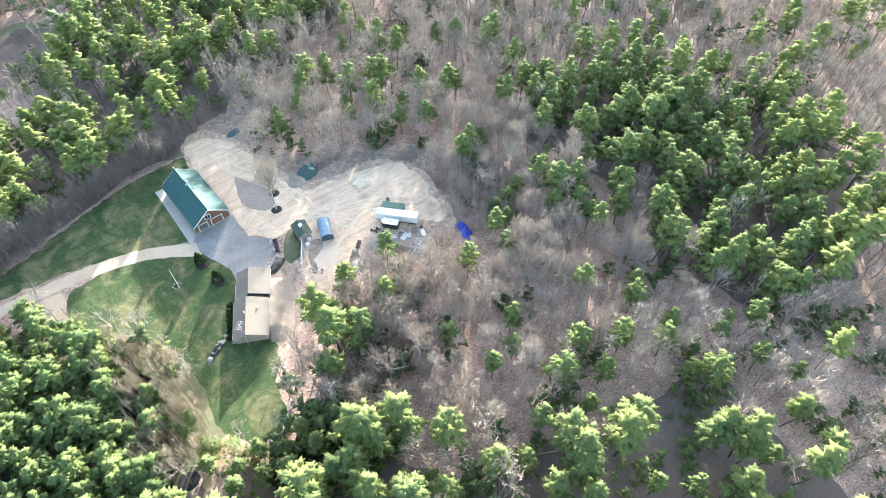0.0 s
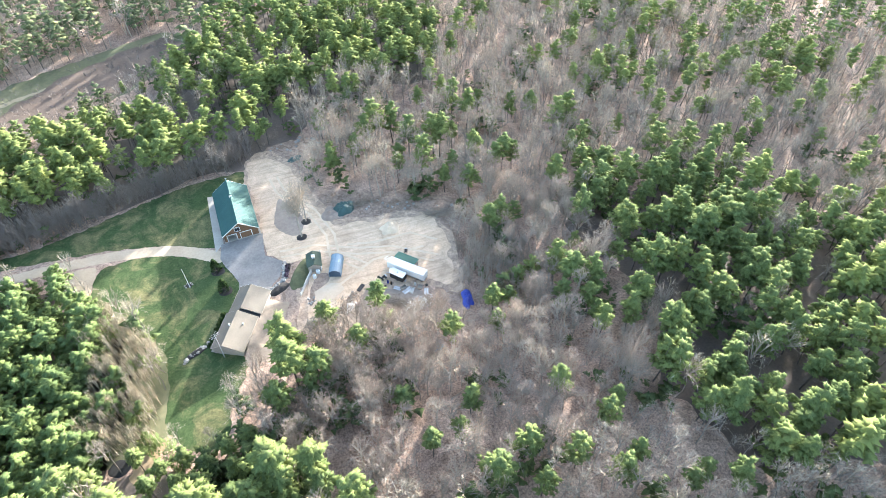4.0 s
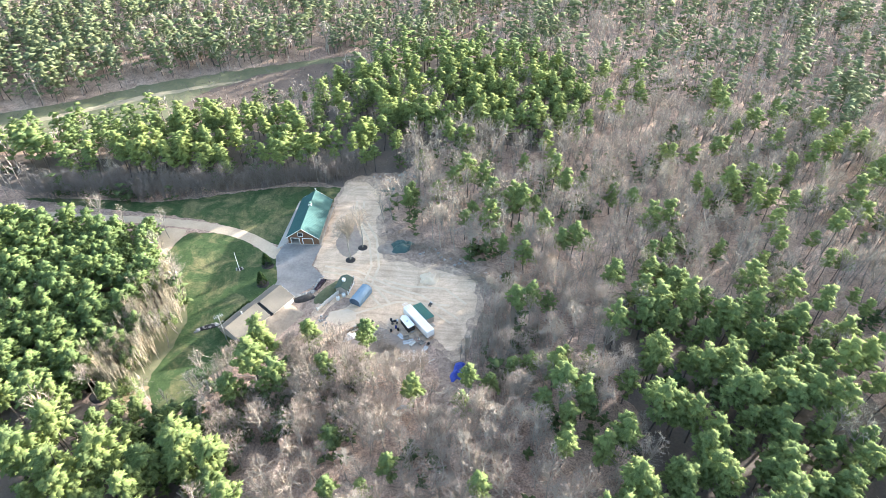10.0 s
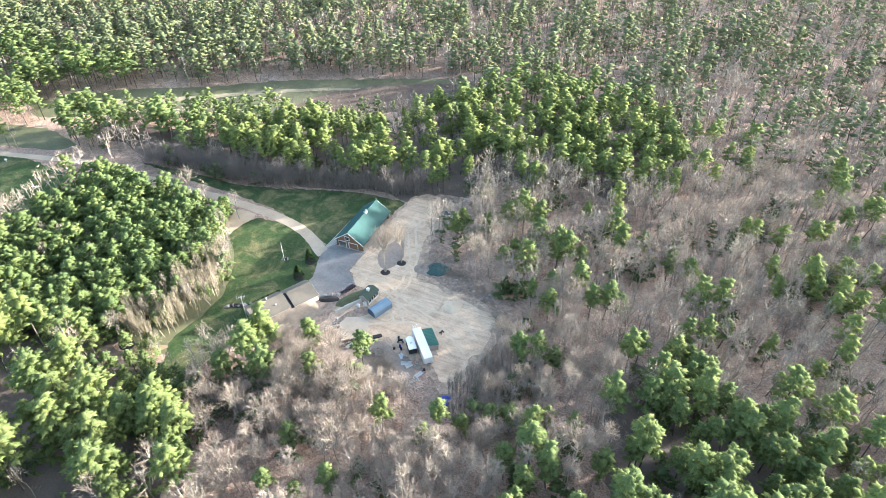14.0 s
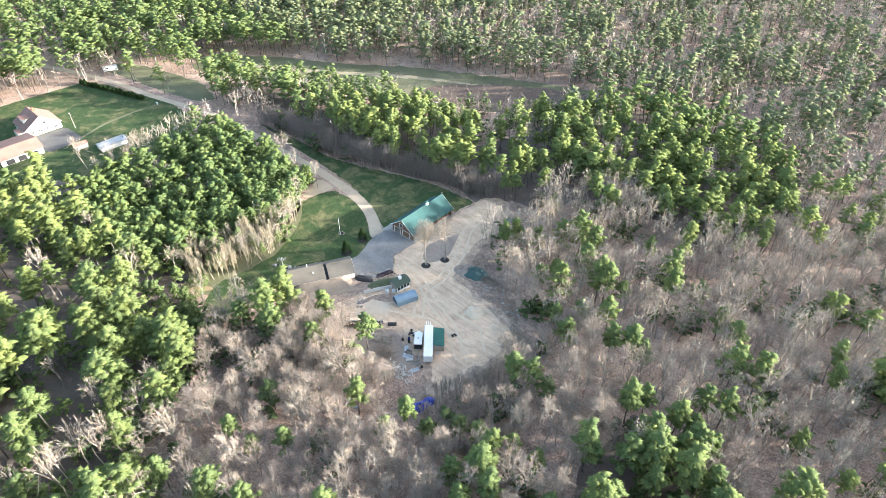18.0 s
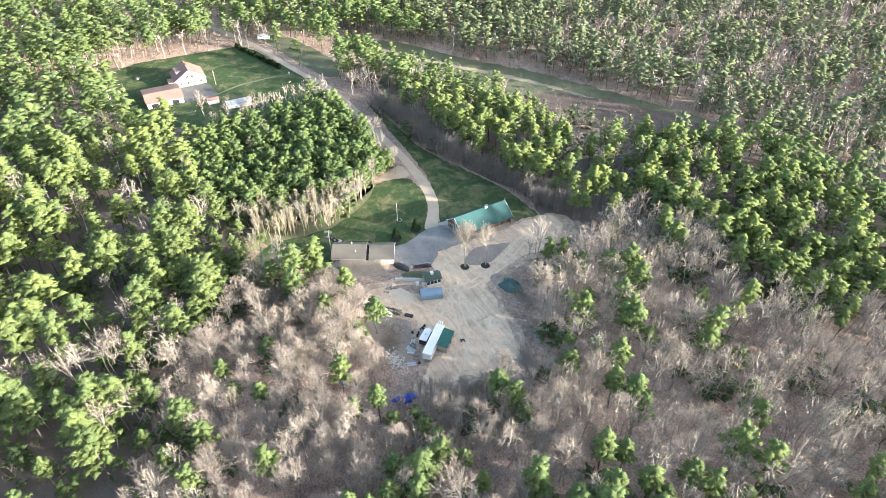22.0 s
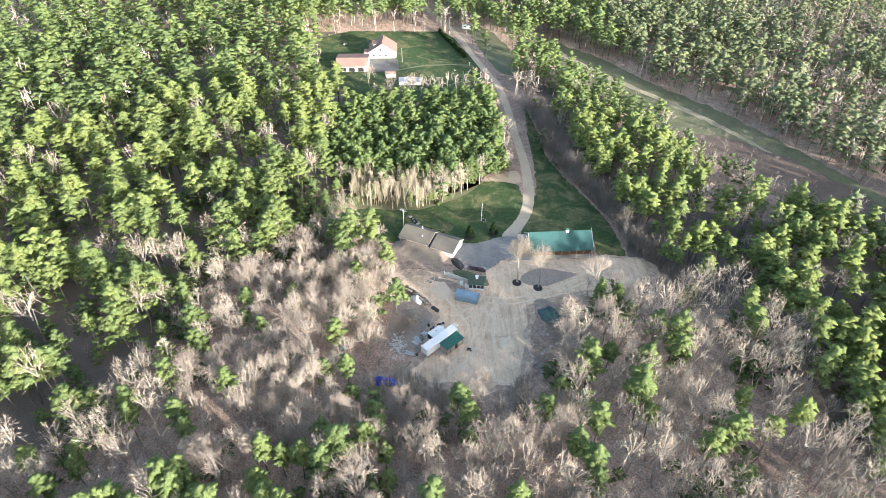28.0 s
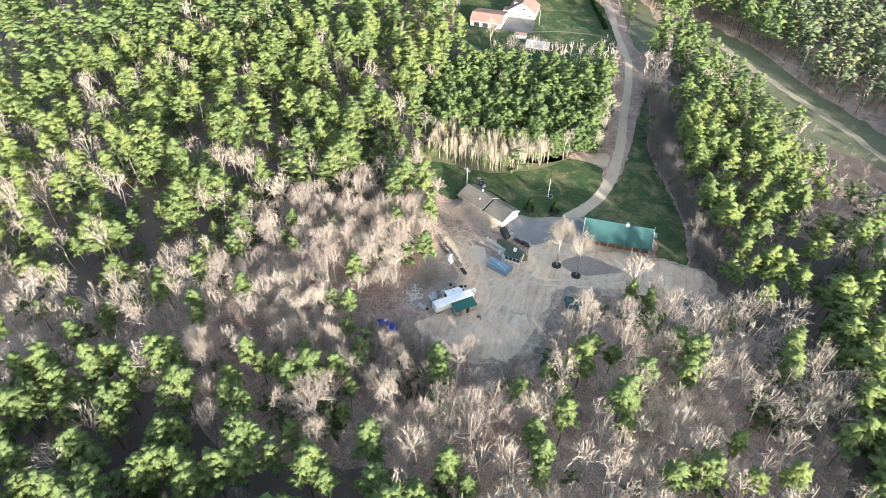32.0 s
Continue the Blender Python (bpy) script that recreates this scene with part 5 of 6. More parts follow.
# ---- the fabric shelter ----
sh = thing("fabric_shelter", pose(44.7, 111.6, 0.08, 0, 0, -20.5), "blue-grey fabric storage shelter on the gravel yard", "shelter")
arch = [(-1.75, 0.0), (-1.75, 1.75), (-1.35, 2.25), (-0.7, 2.6), (0.0, 2.72), (0.7, 2.6), (1.35, 2.25), (1.75, 1.75), (1.75, 0.0)]
inner = [(u * 0.97, w * 0.985) for u, w in reversed(arch)]
part("cover", shape(prism(arch + inner, "y", -3.5, 3.5)), BLUEFABRIC, sh)
part("back_panel", shape(prism(arch, "y", 3.42, 3.5)), BLUEFABRIC, sh)
part("door_flap", shape(prism([(u * 0.94, w * 0.94) for u, w in arch], "y", -3.35, -3.3)), surface("dark_blue_fabric", (0.04, 0.07, 0.11), (0.07, 0.11, 0.16)), sh, "dark door flap")
for i in range(5):
    y = -3.5 + i * 1.75
    for j in range(8):
        (u0, w0), (u1, w1) = arch[j], arch[j + 1]
        part("rib", shape(rod((u0 * 1.005, y, w0 * 1.005), (u1 * 1.005, y, w1 * 1.005), 0.035, 0.035, 6)), BLUEFABRIC, sh)

# ---- the trailer, lean-to and camper ----
def wheel(parent, x, y, r=0.5, w=0.28):
    ty = part("wheel", shape(rod((x, y - w / 2, r), (x, y + w / 2, r), r, r, 16)), RUBBER, parent)
    part("rim", shape(rod((x, y - w / 2 - 0.02, r), (x, y + w / 2 + 0.02, r), r * 0.5, r * 0.5, 12)), STEEL, ty)


def build_trailer():
    root = thing("box_trailer", pose(63.9, 102.2, 0.08, 0, 0, -47.5), "long white box trailer parked on the gravel", "trailer")
    L, W = 6.1, 1.28
    part("body", shape(box(-L, L, -W, W, 0.85, 3.2, 0.04)), WHITE, root)
    part("roof", shape(box(-L + 0.04, L - 0.04, -W + 0.04, W - 0.04, 3.2, 3.24), *[box(-L + 0.6 * i, -L + 0.6 * i + 0.06, -W + 0.05, W - 0.05, 3.24, 3.265) for i in range(1, 20)]), WHITE, root)
    part("side_rail", shape(box(-L, L, -W - 0.03, -W + 0.0, 0.78, 1.0), box(-L, L, W, W + 0.03, 0.78, 1.0)), STEEL, root)
    for s in (-1, 1):
        part("rear_door", shape(box(L, L + 0.05, min(0.02 * s, s * 1.22), max(0.02 * s, s * 1.22), 0.95, 3.1)), WHITE, root, "white rear door leaf")
        for i in range(11):
            x = -L + 0.6 + i * 1.1
            part("side_post", shape(box(x, x + 0.07, s * W - 0.0 if s > 0 else -W - 0.025, s * W + 0.025 if s > 0 else -W, 1.0, 3.15)), WHITE, root)
        for x in (4.0, 5.2):
            wheel(root, x, s * 0.95, 0.42)
        part("landing_leg", shape(box(-3.6, -3.45, s * 0.9 - 0.08, s * 0.9 + 0.08, 0.0, 0.85)), STEEL, root)
    part("chassis", shape(box(-L + 0.3, L, -0.5, -0.35, 0.6, 0.85), box(-L + 0.3, L, 0.35, 0.5, 0.6, 0.85)), RUBBER, root)
    part("bumper", shape(box(L, L + 0.1, -1.2, 1.2, 0.45, 0.6), box(L, L + 0.08, -0.7, -0.6, 0.5, 0.9), box(L, L + 0.08, 0.6, 0.7, 0.5, 0.9)), STEEL, root)
    lean = thing("lean_to", root.matrix_world.copy(), "wooden lean-to with green metal roof against the trailer", "shed")
    y0, y1 = 1.34, 4.3
    part("roof", shape(slope((-5.4, y0, 2.85), (1.5, y0, 2.85), (1.5, y1 + 0.3, 2.35), (-5.4, y1 + 0.3, 2.35), 0.1, 0.04, 0.6)), LEANGREEN, lean)
    part("wall", shape(*[box(-5.2 + 0.55 * i, -4.68 + 0.55 * i, y1 - 0.08, y1, 0.0, 2.28) for i in range(12) if i not in (4, 5, 9)]), PALEWOOD, lean)
    part("wall", shape(box(1.2, 1.28, y0 + 0.1, y1, 0.0, 2.2)), PALEWOOD, lean)
    part("wall", shape(box(-5.25, -5.17, y0 + 0.1, y1, 0.0, 2.2)), PALEWOOD, lean)
    part("door", shape(box(-3.0, -1.95, y1 - 0.04, y1 + 0.03, 0.05, 2.1)), DARK, lean, "dark doorway")
    for i in range(4):
        part("post", shape(box(-5.2 + i * 2.1, -5.05 + i * 2.1, y1 + 0.02, y1 + 0.16, 0.0, 2.3)), PALEWOOD, lean)
    step = thing("wood_step", root.matrix_world @ pose(2.6, 2.6, 0), "small weathered wooden platform beside the lean-to", "platform")
    part("deck", shape(*[box(-0.9, 0.9, -0.9 + 0.3 * i, -0.63 + 0.3 * i, 0.55, 0.62) for i in range(6)]), PALEWOOD, step)
    for x in (-0.8, 0.8):
        for y in (-0.8, 0.8):
            part("leg", shape(box(x - 0.06, x + 0.06, y - 0.06, y + 0.06, 0, 0.55)), PALEWOOD, step)
    for i, y in enumerate((-0.75, -0.15, 0.5)):
        pipe = thing("roof_pipe", root.matrix_world @ pose(-5.6, y, 3.27, 0, 0, 2 * i), "long white pipe lying on the trailer roof", "pipe", "pipes on the trailer")
        part("tube", shape(rod((-1.6, 0, 0.09), (1.9, 0, 0.09), 0.09, 0.09, 10)), WHITE, pipe)
        part("collar", shape(rod((-1.65, 0, 0.09), (-1.45, 0, 0.09), 0.12, 0.12, 10)), WHITE, pipe)


def build_camper():
    root = thing("camper", pose(60.7, 101.3, 0.06, 0, 0, -50), "small white-roofed camper with dark sides parked by scrap", "camper")
    out = [(-2.9, 0.0), (-2.1, -1.15), (2.4, -1.15), (2.4, 1.15), (-2.1, 1.15)]

    def ext(z0, z1, g=1.0):
        def f(bm):
            lo = [bm.verts.new((x * g, y * g, z0)) for x, y in out]
            hi = [bm.verts.new((x * g, y * g, z1)) for x, y in out]
            bm.faces.new(hi), bm.faces.new(lo[::-1])
            for i in range(5):
                bm.faces.new((lo[i], lo[(i + 1) % 5], hi[(i + 1) % 5], hi[i]))
        return f
    part("body", shape(ext(0.45, 1.5, 0.97)), RUBBER, root, "dark lower body")
    part("window_band", shape(ext(1.5, 2.3, 0.96)), DARK, root, "dark glazed band")
    part("roof", shape(ext(2.3, 2.52, 1.0)), WHITE, root)
    part("roof_vent", shape(box(-0.25, 0.25, -0.25, 0.25, 2.52, 2.66, 0.04)), STEEL, root)
    for s in (-1, 1):
        wheel(root, 0.3, s * 0.95, 0.36, 0.22)
    part("hitch", shape(box(-3.9, -2.6, -0.06, 0.06, 0.5, 0.62), box(-3.95, -3.8, -0.05, 0.05, 0.05, 0.6)), STEEL, root)
    part("step", shape(box(2.4, 2.8, -0.5, 0.5, 0.35, 0.42)), STEEL, root)


build_trailer()
build_camper()


def quad_bike(x, y, turn, label, size=1.0):
    q = thing("quad_bike", pose(x, y, 0.06, 0, 0, turn), label, "quad bike")
    part("body", shape(box(-0.8, 0.8, -0.3, 0.3, 0.5, 0.85, 0.08), box(-0.3, 0.7, -0.2, 0.2, 0.85, 1.05, 0.06)), DARK, q)
    part("handlebar", shape(rod((-0.45, -0.45, 1.2), (-0.45, 0.45, 1.2), 0.04), rod((-0.5, 0, 0.8), (-0.45, 0, 1.2), 0.05)), STEEL, q)
    part("rack", shape(box(0.6, 1.1, -0.45, 0.45, 0.9, 0.96)), STEEL, q)
    for a in (-0.65, 0.65):
        for s in (-1, 1):
            wheel(q, a, s * 0.5, 0.32, 0.26)
    q.scale = (size,) * 3


quad_bike(56.6, 102.6, 20, "dark quad bike parked beside the camper")
quad_bike(66.2, 110.6, 70, "dark small quad bike standing on the gravel", 0.75)

# ---- heaps, timber and tarpaulins ----
mound("gravel_heap", 64.7, 122.1, 3.4, 2.7, 1.7, surface("crushed_stone", (0.6, 0.46, 0.325), (0.8, 0.64, 0.47), big=0.5, small=3.0, bump=0.5, dist=0.06), "low heap of pale gravel on the yard", "heap", 10, 5, 0.3, "", 14, 40, 0.25)
mound("tarped_heap", 53.0, 136.2, 4.3, 3.0, 1.9, GREENTARP, "heap under a crumpled green tarpaulin", "tarp heap", 30, 6, 0.45, "", 16, 48, 0.3)
mound("soil_heap", 49.0, 135.0, 3.2, 3.8, 1.0, SOIL, "low brown earth heap beside the green tarpaulin", "heap", 20, 26, 0.5, "", 12, 36, 0.15)
mound("tarp_heap", 76.9, 86.6, 3.6, 1.6, 1.0, BLUETARP, "crumpled bright blue tarpaulin over a heap", "tarp", 75, 9, 0.55, "", 16, 48, 0.35)
mound("tarp_heap", 63.6, 74.0, 1.5, 0.7, 0.6, BLUEFABRIC, "small faded blue tarpaulin in the woods", "tarp", 20, 19, 0.6, "", 12, 36, 0.3)
mound("tarp_heap", 43.5, 168.0, 2.6, 1.5, 0.5, GREENTARP, "flat blue-green tarpaulin on bare soil", "tarp", 20, 20, 0.4)
mound("mulch_bed", 27.2, 109.6, 3.5, 1.7, 0.7, MULCH, "black mulch bed edged with stones", "flower bed", 28, 11, 0.2)
mound("mulch_bed", 30.6, 115.8, 3.4, 0.9, 0.4, MULCH, "narrow mulch bed with low purple plants", "flower bed", 68, 12, 0.2)
mound("mulch_bed", 2.4, 95.6, 3.4, 1.0, 0.6, MULCH, "dark mulch bed edged with pale boulders", "flower bed", 26, 13, 0.2)

rk = random.Random(8)


def boulder(x, y, s, label="pale grey boulder edging a bed", group="boulders round the beds"):
    bm = rock_bm(rk, s * rk.uniform(0.8, 1.2), s * rk.uniform(0.7, 1.1), s * rk.uniform(0.5, 0.8))
    me = bpy.data.meshes.new("boulder")
    bm.to_mesh(me)
    bm.free()
    me.materials.append(STONE)
    ob = new("boulder", me)
    ob.matrix_world = pose(x, y, 0.05 + 0.18 * s, 0, 0, rk.uniform(0, 360))
    tagged(ob, label, "boulder", group)


for i in range(17):
    t = i / 16
    boulder(24.4 + 5.6 * t + rk.uniform(-0.25, 0.25), 109.6 + 3.4 * t + 0.6 * math.sin(t * 3) + rk.uniform(-0.25, 0.25), rk.uniform(0.4, 0.75))
for i in range(12):
    t = i / 11
    boulder(29.0 + 1.8 * t + rk.uniform(-0.4, 0.4), 112.8 + 6.8 * t + rk.uniform(-0.3, 0.3), rk.uniform(0.35, 0.75))
for i in range(12):
    t = i / 11
    boulder(-0.9 + 6.6 * t + rk.uniform(-0.3, 0.3), 93.6 + 3.8 * t + rk.uniform(-0.5, 0.5), rk.uniform(0.4, 0.8))
for i in range(9):
    boulder(34.6 + rk.uniform(-1.5, 2.5), 101.0 + rk.uniform(-2.5, 2.0), rk.uniform(0.25, 0.5), "grey stone lying on bare soil", "stones on the soil")
for i in range(26):
    t = i / 25
    boulder(50 + 36 * t + rk.uniform(-2.5, 2.5), 133 - 14 * t * t + rk.uniform(-2.5, 2.5) + 3, rk.uniform(0.25, 0.7), "grey stone in raw soil at the yard's edge", "stones on the soil")
for i in range(16):
    boulder(40 + rk.uniform(-6, 16), 177 + rk.uniform(-4, 3), rk.uniform(0.3, 0.7), "grey stone at the wood's edge", "stones on the soil")


def sticks(name, x, y, rx, ry, count, length, thick, height, material, label, category, turn=0.0, seed=1, align=0.0):
    """A loose heap of boards, poles or brush."""
    r = np.random.default_rng(seed)
    ang = r.normal(size=count) * 0.25 + radians(align) if align else r.uniform(0, 6.283, count)
    c = np.column_stack([r.normal(size=count) * rx * 0.45, r.normal(size=count) * ry * 0.45, r.uniform(0.05, height, count)])
    ln = r.uniform(0.4, 1.0, count) * length / 2
    d = np.column_stack([np.cos(ang), np.sin(ang), r.normal(size=count) * 0.15]) * ln[:, None]
    c[:, 2] += np.abs(d[:, 2])
    ob = new(name, tri_mesh(name, limb_tris(c - d, c + d, np.full(count, thick), np.full(count, thick * 0.7)), material))
    ob.matrix_world = pose(x, y, 0.06, 0, 0, turn)
    return tagged(ob, label, category, "", "stuff")


sticks("scrap_heap", 51.5, 96.0, 4.5, 3.0, 170, 1.9, 0.08, 0.8, PALEWOOD, "loose heap of grey scrap and poles", "scrap heap", 30, 2)
sticks("scrap_heap", 63.8, 90.0, 5.0, 2.4, 120, 1.8, 0.11, 0.6, PALEBOARD, "scattered pale boards and scrap", "scrap heap", 0, 3)
sticks("brush_heap", 56.5, 92.5, 4.5, 3.0, 160, 2.8, 0.05, 0.9, LOGWOOD, "heap of cut brush and branches", "brush heap", 0, 4)
sticks("brush_heap", 92.0, 84.0, 5.0, 2.5, 120, 4.0, 0.08, 0.8, LOGWOOD, "pile of felled poles at the wood's edge", "log pile", 0, 5, 30)
sticks("brush_heap", 82.0, 122.5, 6.0, 2.0, 140, 4.5, 0.09, 0.9, LOGWOOD, "row of uprooted stumps and logs", "log pile", -25, 6, 12)
sticks("brush_heap", 58.0, 136.5, 7.0, 2.0, 150, 3.5, 0.06, 0.7, LOGWOOD, "strewn branches beside the tarped heap", "brush heap", 0, 7)
sticks("yard_debris", 68.0, 132.0, 12.0, 5.0, 150, 2.2, 0.06, 0.3, LOGWOOD, "strewn roots and branches on raw soil", "brush heap", -18, 9)
sticks("yard_debris", 50.0, 142.0, 6.0, 5.0, 70, 2.4, 0.06, 0.3, LOGWOOD, "strewn roots and branches on raw soil", "brush heap", 40, 10)
sticks("brush_heap", 82.5, 106.0, 1.4, 4.0, 60, 3.0, 0.1, 0.7, LOGWOOD, "stacked logs at the yard's edge", "log pile", 0, 8, 85)

# stacked firewood in two rows, logs across the row
wood_row = thing("firewood_stack", pose(43.4, 96.2, 0.06, 0, 0, 42.5), "long split firewood stack partly under a white tarpaulin", "firewood")
fr = np.random.default_rng(21)
for row_y in (-0.65, 0.55):
    n = 420
    fx, fz = fr.uniform(-6.2, 5.2, n), fr.uniform(0.1, 1.25, n)
    p = np.column_stack([fx, np.full(n, row_y - 0.28) + fr.normal(size=n) * 0.05, fz])
    q = p + np.column_stack([fr.normal(size=n) * 0.03, np.full(n, 0.56), fr.normal(size=n) * 0.03])
    lw = new("log_row", tri_mesh("log_row", limb_tris(p, q, np.full(n, 0.1), np.full(n, 0.09), 5), PALEWOOD))
    lw.parent = wood_row
    part("core", shape(box(-6.2, 5.2, row_y - 0.22, row_y + 0.22, 0, 1.15)), BARNWOOD, wood_row)
part("bearer", shape(box(-6.3, 5.3, -0.9, -0.75, 0, 0.1), box(-6.3, 5.3, 0.75, 0.9, 0, 0.1)), PALEWOOD, wood_row)
mound("white_tarp", 44.6, 96.0, 2.6, 1.2, 1.45, WHITE, "crumpled white tarpaulin over firewood", "tarp", 35, 14, 0.5)
bt = thing("black_trough", pose(49.4, 101.4, 0.08, 0, 0, 42), "long black trough beside the firewood", "trough")
part("tub", shape(box(-1.3, 1.3, -0.5, 0.5, 0.0, 0.5, 0.08)), RUBBER, bt)
part("lip", shape(box(-1.36, 1.36, -0.56, -0.46, 0.44, 0.54), box(-1.36, 1.36, 0.46, 0.56, 0.44, 0.54), box(-1.36, -1.26, -0.46, 0.46, 0.44, 0.54), box(1.26, 1.36, -0.46, 0.46, 0.44, 0.54)), RUBBER, bt)

# ---- the lawn: flagpole, cedars, ring trees ----
fp = thing("flagpole", pose(2.9, 119.9, 0.03), "white flagpole without a flag on the lawn", "flagpole")
part("pole", shape(rod((0, 0, 0), (0, 0, 7.7), 0.09, 0.05, 10)), WHITE, fp)
part("ball", shape(rod((0, 0, 7.7), (0, 0, 7.85), 0.1, 0.06, 10)), STEEL, fp)
part("base", shape(rod((0, 0, 0), (0, 0, 0.25), 0.3, 0.2, 10)), CONCRETE, fp)
mound("mulch_bed", 2.6, 120.6, 1.0, 0.8, 0.2, MULCH, "small dark bed at the foot of the flagpole", "flower bed", 0, 15, 0.3)
for i in range(6):
    boulder(2.6 + 1.1 * math.cos(i), 120.6 + 0.9 * math.sin(i), 0.28, "stone beside the flagpole", "stones by the flagpole")


def cedar(x, y, h, r, label, group=""):
    rg = np.random.default_rng(int(x * 7 + y * 13) & 1023)
    n = 700
    u = rg.random(n) ** 0.8
    a = rg.uniform(0, 6.283, n)
    rad = r * (1 - u) ** 0.75 * rg.uniform(0.75, 1.05, n) + 0.05
    at = np.column_stack([np.cos(a) * rad, np.sin(a) * rad, 0.15 + u * (h - 0.2)])
    way = np.column_stack([np.cos(a), np.sin(a), np.full(n, 0.9)]) + rg.normal(size=(n, 3)) * 0.3
    way /= np.linalg.norm(way, axis=1)[:, None]
    root = thing("cedar", pose(x, y, 0.03), label, "cedar", group)
    for nm, tris, mt in (("trunk", trunk_tris(rg, h * 0.9, 0.12), BARK), ("crown", blades(rg, at, way, rg.uniform(0.4, 0.8, n), rg.uniform(0.12, 0.25, n), at * np.array([0.2, 0.2, 0.9])), CEDAR)):
        ob = new(nm, tri_mesh(nm, tris, mt))
        ob.parent = root


for x, y in ((11.0, 123.4), (12.2, 114.9)):
    cedar(x, y, 5.0, 1.65, "dark green conical cedar in a mulch ring on the lawn", "cedars on the lawn")
    mound("mulch_bed", x + 0.3, y - 0.4, 2.1, 1.9, 0.2, MULCH, "black mulch ring round a cedar", "flower bed", 0, int(x), 0.1)


def ring_tree(x, y, h, stems, seed):
    rg = np.random.default_rng(seed)
    root = thing("bare_tree", pose(x, y, 0.2), "leafless pale tree in a black mulch ring on the yard", "bare tree", "ring trees of the yard")
    crowns = []
    for i in range(stems):
        lean = 0.9 * i - 0.4
        st = new("trunk", tri_mesh("trunk", trunk_tris(rg, h * 0.8, 0.22 - 0.04 * i, 6, 0.015) + np.array([0.35 * i, 0.3 * i, 0]), GREYBARK))
        st.parent = root
        wood, twig = bare_crown(rg, h, 5.0, 16, 9, 8, 1.1, 0.42)
        shift = np.array([0.35 * i + 0.2 * lean, 0.3 * i, 0])
        lm = new("limb", tri_mesh("limb", wood + shift, GREYBARK))
        lm.parent = root
        crowns.append(twig + shift)
    cr = new("crown", tri_mesh("crown", np.concatenate(crowns), GREYBARK))
    cr.parent = root
    mound("mulch_bed", x, y, 1.75, 1.65, 0.35, MULCH, "raised black mulch ring round a tree", "flower bed", 0, seed, 0.08)


ring_tree(37.6, 128.2, 19.5, 2, 31)
ring_tree(40.4, 134.6, 18.5, 1, 32)

# ---- the far house ----
def far_house():
    root = thing("house", pose(-165.0, 78.4, 0), "white two-storey house with reddish-brown roof on a lawn", "house")
    prof = [(-7.6, 0), (7.6, 0), (7.6, 3.4), (0, 8.0), (-7.6, 3.4)]
    part("wall", shape(prism(prof, "x", -7.4, 7.0)), WHITE, root)
    for s in (-1, 1):
        part("roof", shape(slope((-7.9, 0, 8.25), (7.5, 0, 8.25), (7.5, s * 8.1, 3.3), (-7.9, s * 8.1, 3.3), 0.2)), PINKROOF, root)
    part("rake_trim", shape(slope((7.45, 0, 8.27), (7.6, 0, 8.27), (7.6, 8.1, 3.32), (7.45, 8.1, 3.32), 0.3), slope((7.45, 0, 8.27), (7.6, 0, 8.27), (7.6, -8.1, 3.32), (7.45, -8.1, 3.32), 0.3)), WHITE, root)
    for y in (-5.5, -2.2, 1.2, 4.4):
        window_part(root, y, y + 1.2, 1.0, 2.4, 7.0, "x", 1)
    for y in (-1.8, 0.6):
        window_part(root, y, y + 1.1, 4.3, 5.5, 7.0, "x", 1)
    dm = part("dormer", shape(box(-3.5, 1.5, -5.6, -2.2, 4.6, 6.6)), WHITE, root, "white dormer")
    part("dormer_roof", shape(box(-3.8, 1.8, -6.0, -1.6, 6.6, 6.8)), PINKROOF, dm)
    part("chimney", shape(box(-2.6, -1.6, 0.4, 1.4, 7.4, 9.4)), BARNWOOD, root, "brick chimney")
    part("link", shape(box(1.0, 6.0, -10.5, -7.6, 0, 3.0)), WHITE, root, "low white breezeway")
    part("link_roof", shape(box(0.6, 6.4, -10.6, -7.6, 3.0, 3.2)), PINKROOF, root)
    ga = thing("garage", pose(-148.0, 62.6, 0), "long white garage with reddish-brown shingle roof", "garage")
    prof = [(-9.0, 0), (9.0, 0), (9.0, 3.0), (4.0, 5.6), (-9.0, 3.0)]
    part("wall", shape(prism(prof, "y", -8.4, 8.4)), WHITE, ga)
    part("roof", shape(slope((4.0, -8.9, 5.8), (4.0, 8.9, 5.8), (-9.6, 8.9, 3.0), (-9.6, -8.9, 3.0), 0.2)), PINKROOF, ga)
    part("roof", shape(slope((4.0, -8.9, 5.8), (4.0, 8.9, 5.8), (9.6, 8.9, 2.9), (9.6, -8.9, 2.9), 0.2)), PINKROOF, ga)
    for y in (-6.5, -1.8, 3.0):
        part("garage_door", shape(box(8.96, 9.06, y, y + 3.2, 0.1, 2.3)), DARK, ga, "dark garage doorway")
    ls = thing("long_shed", pose(-122.6, 94.0, 0), "long low pale metal shed among young pines", "shed")
    part("wall", shape(box(-2.6, 2.6, -5.7, 5.7, 0, 2.1)), WHITE, ls)
    for s in (-1, 1):
        part("roof", shape(slope((0, -6, 3.0), (0, 6, 3.0), (s * 3.0, 6, 2.15), (s * 3.0, -6, 2.15), 0.1, 0.04, 0.8)), STEEL, ls)
    part("flue", shape(rod((1.2, 4.6, 2.4), (1.2, 4.6, 3.4), 0.14)), DARK, ls)
    sm = thing("small_shed", pose(-131.5, 83.6, 0), "small shed with tan roof beside the asphalt", "shed")
    part("wall", shape(box(-1.6, 1.6, -2.6, 2.6, 0, 2.0)), WHITE, sm)
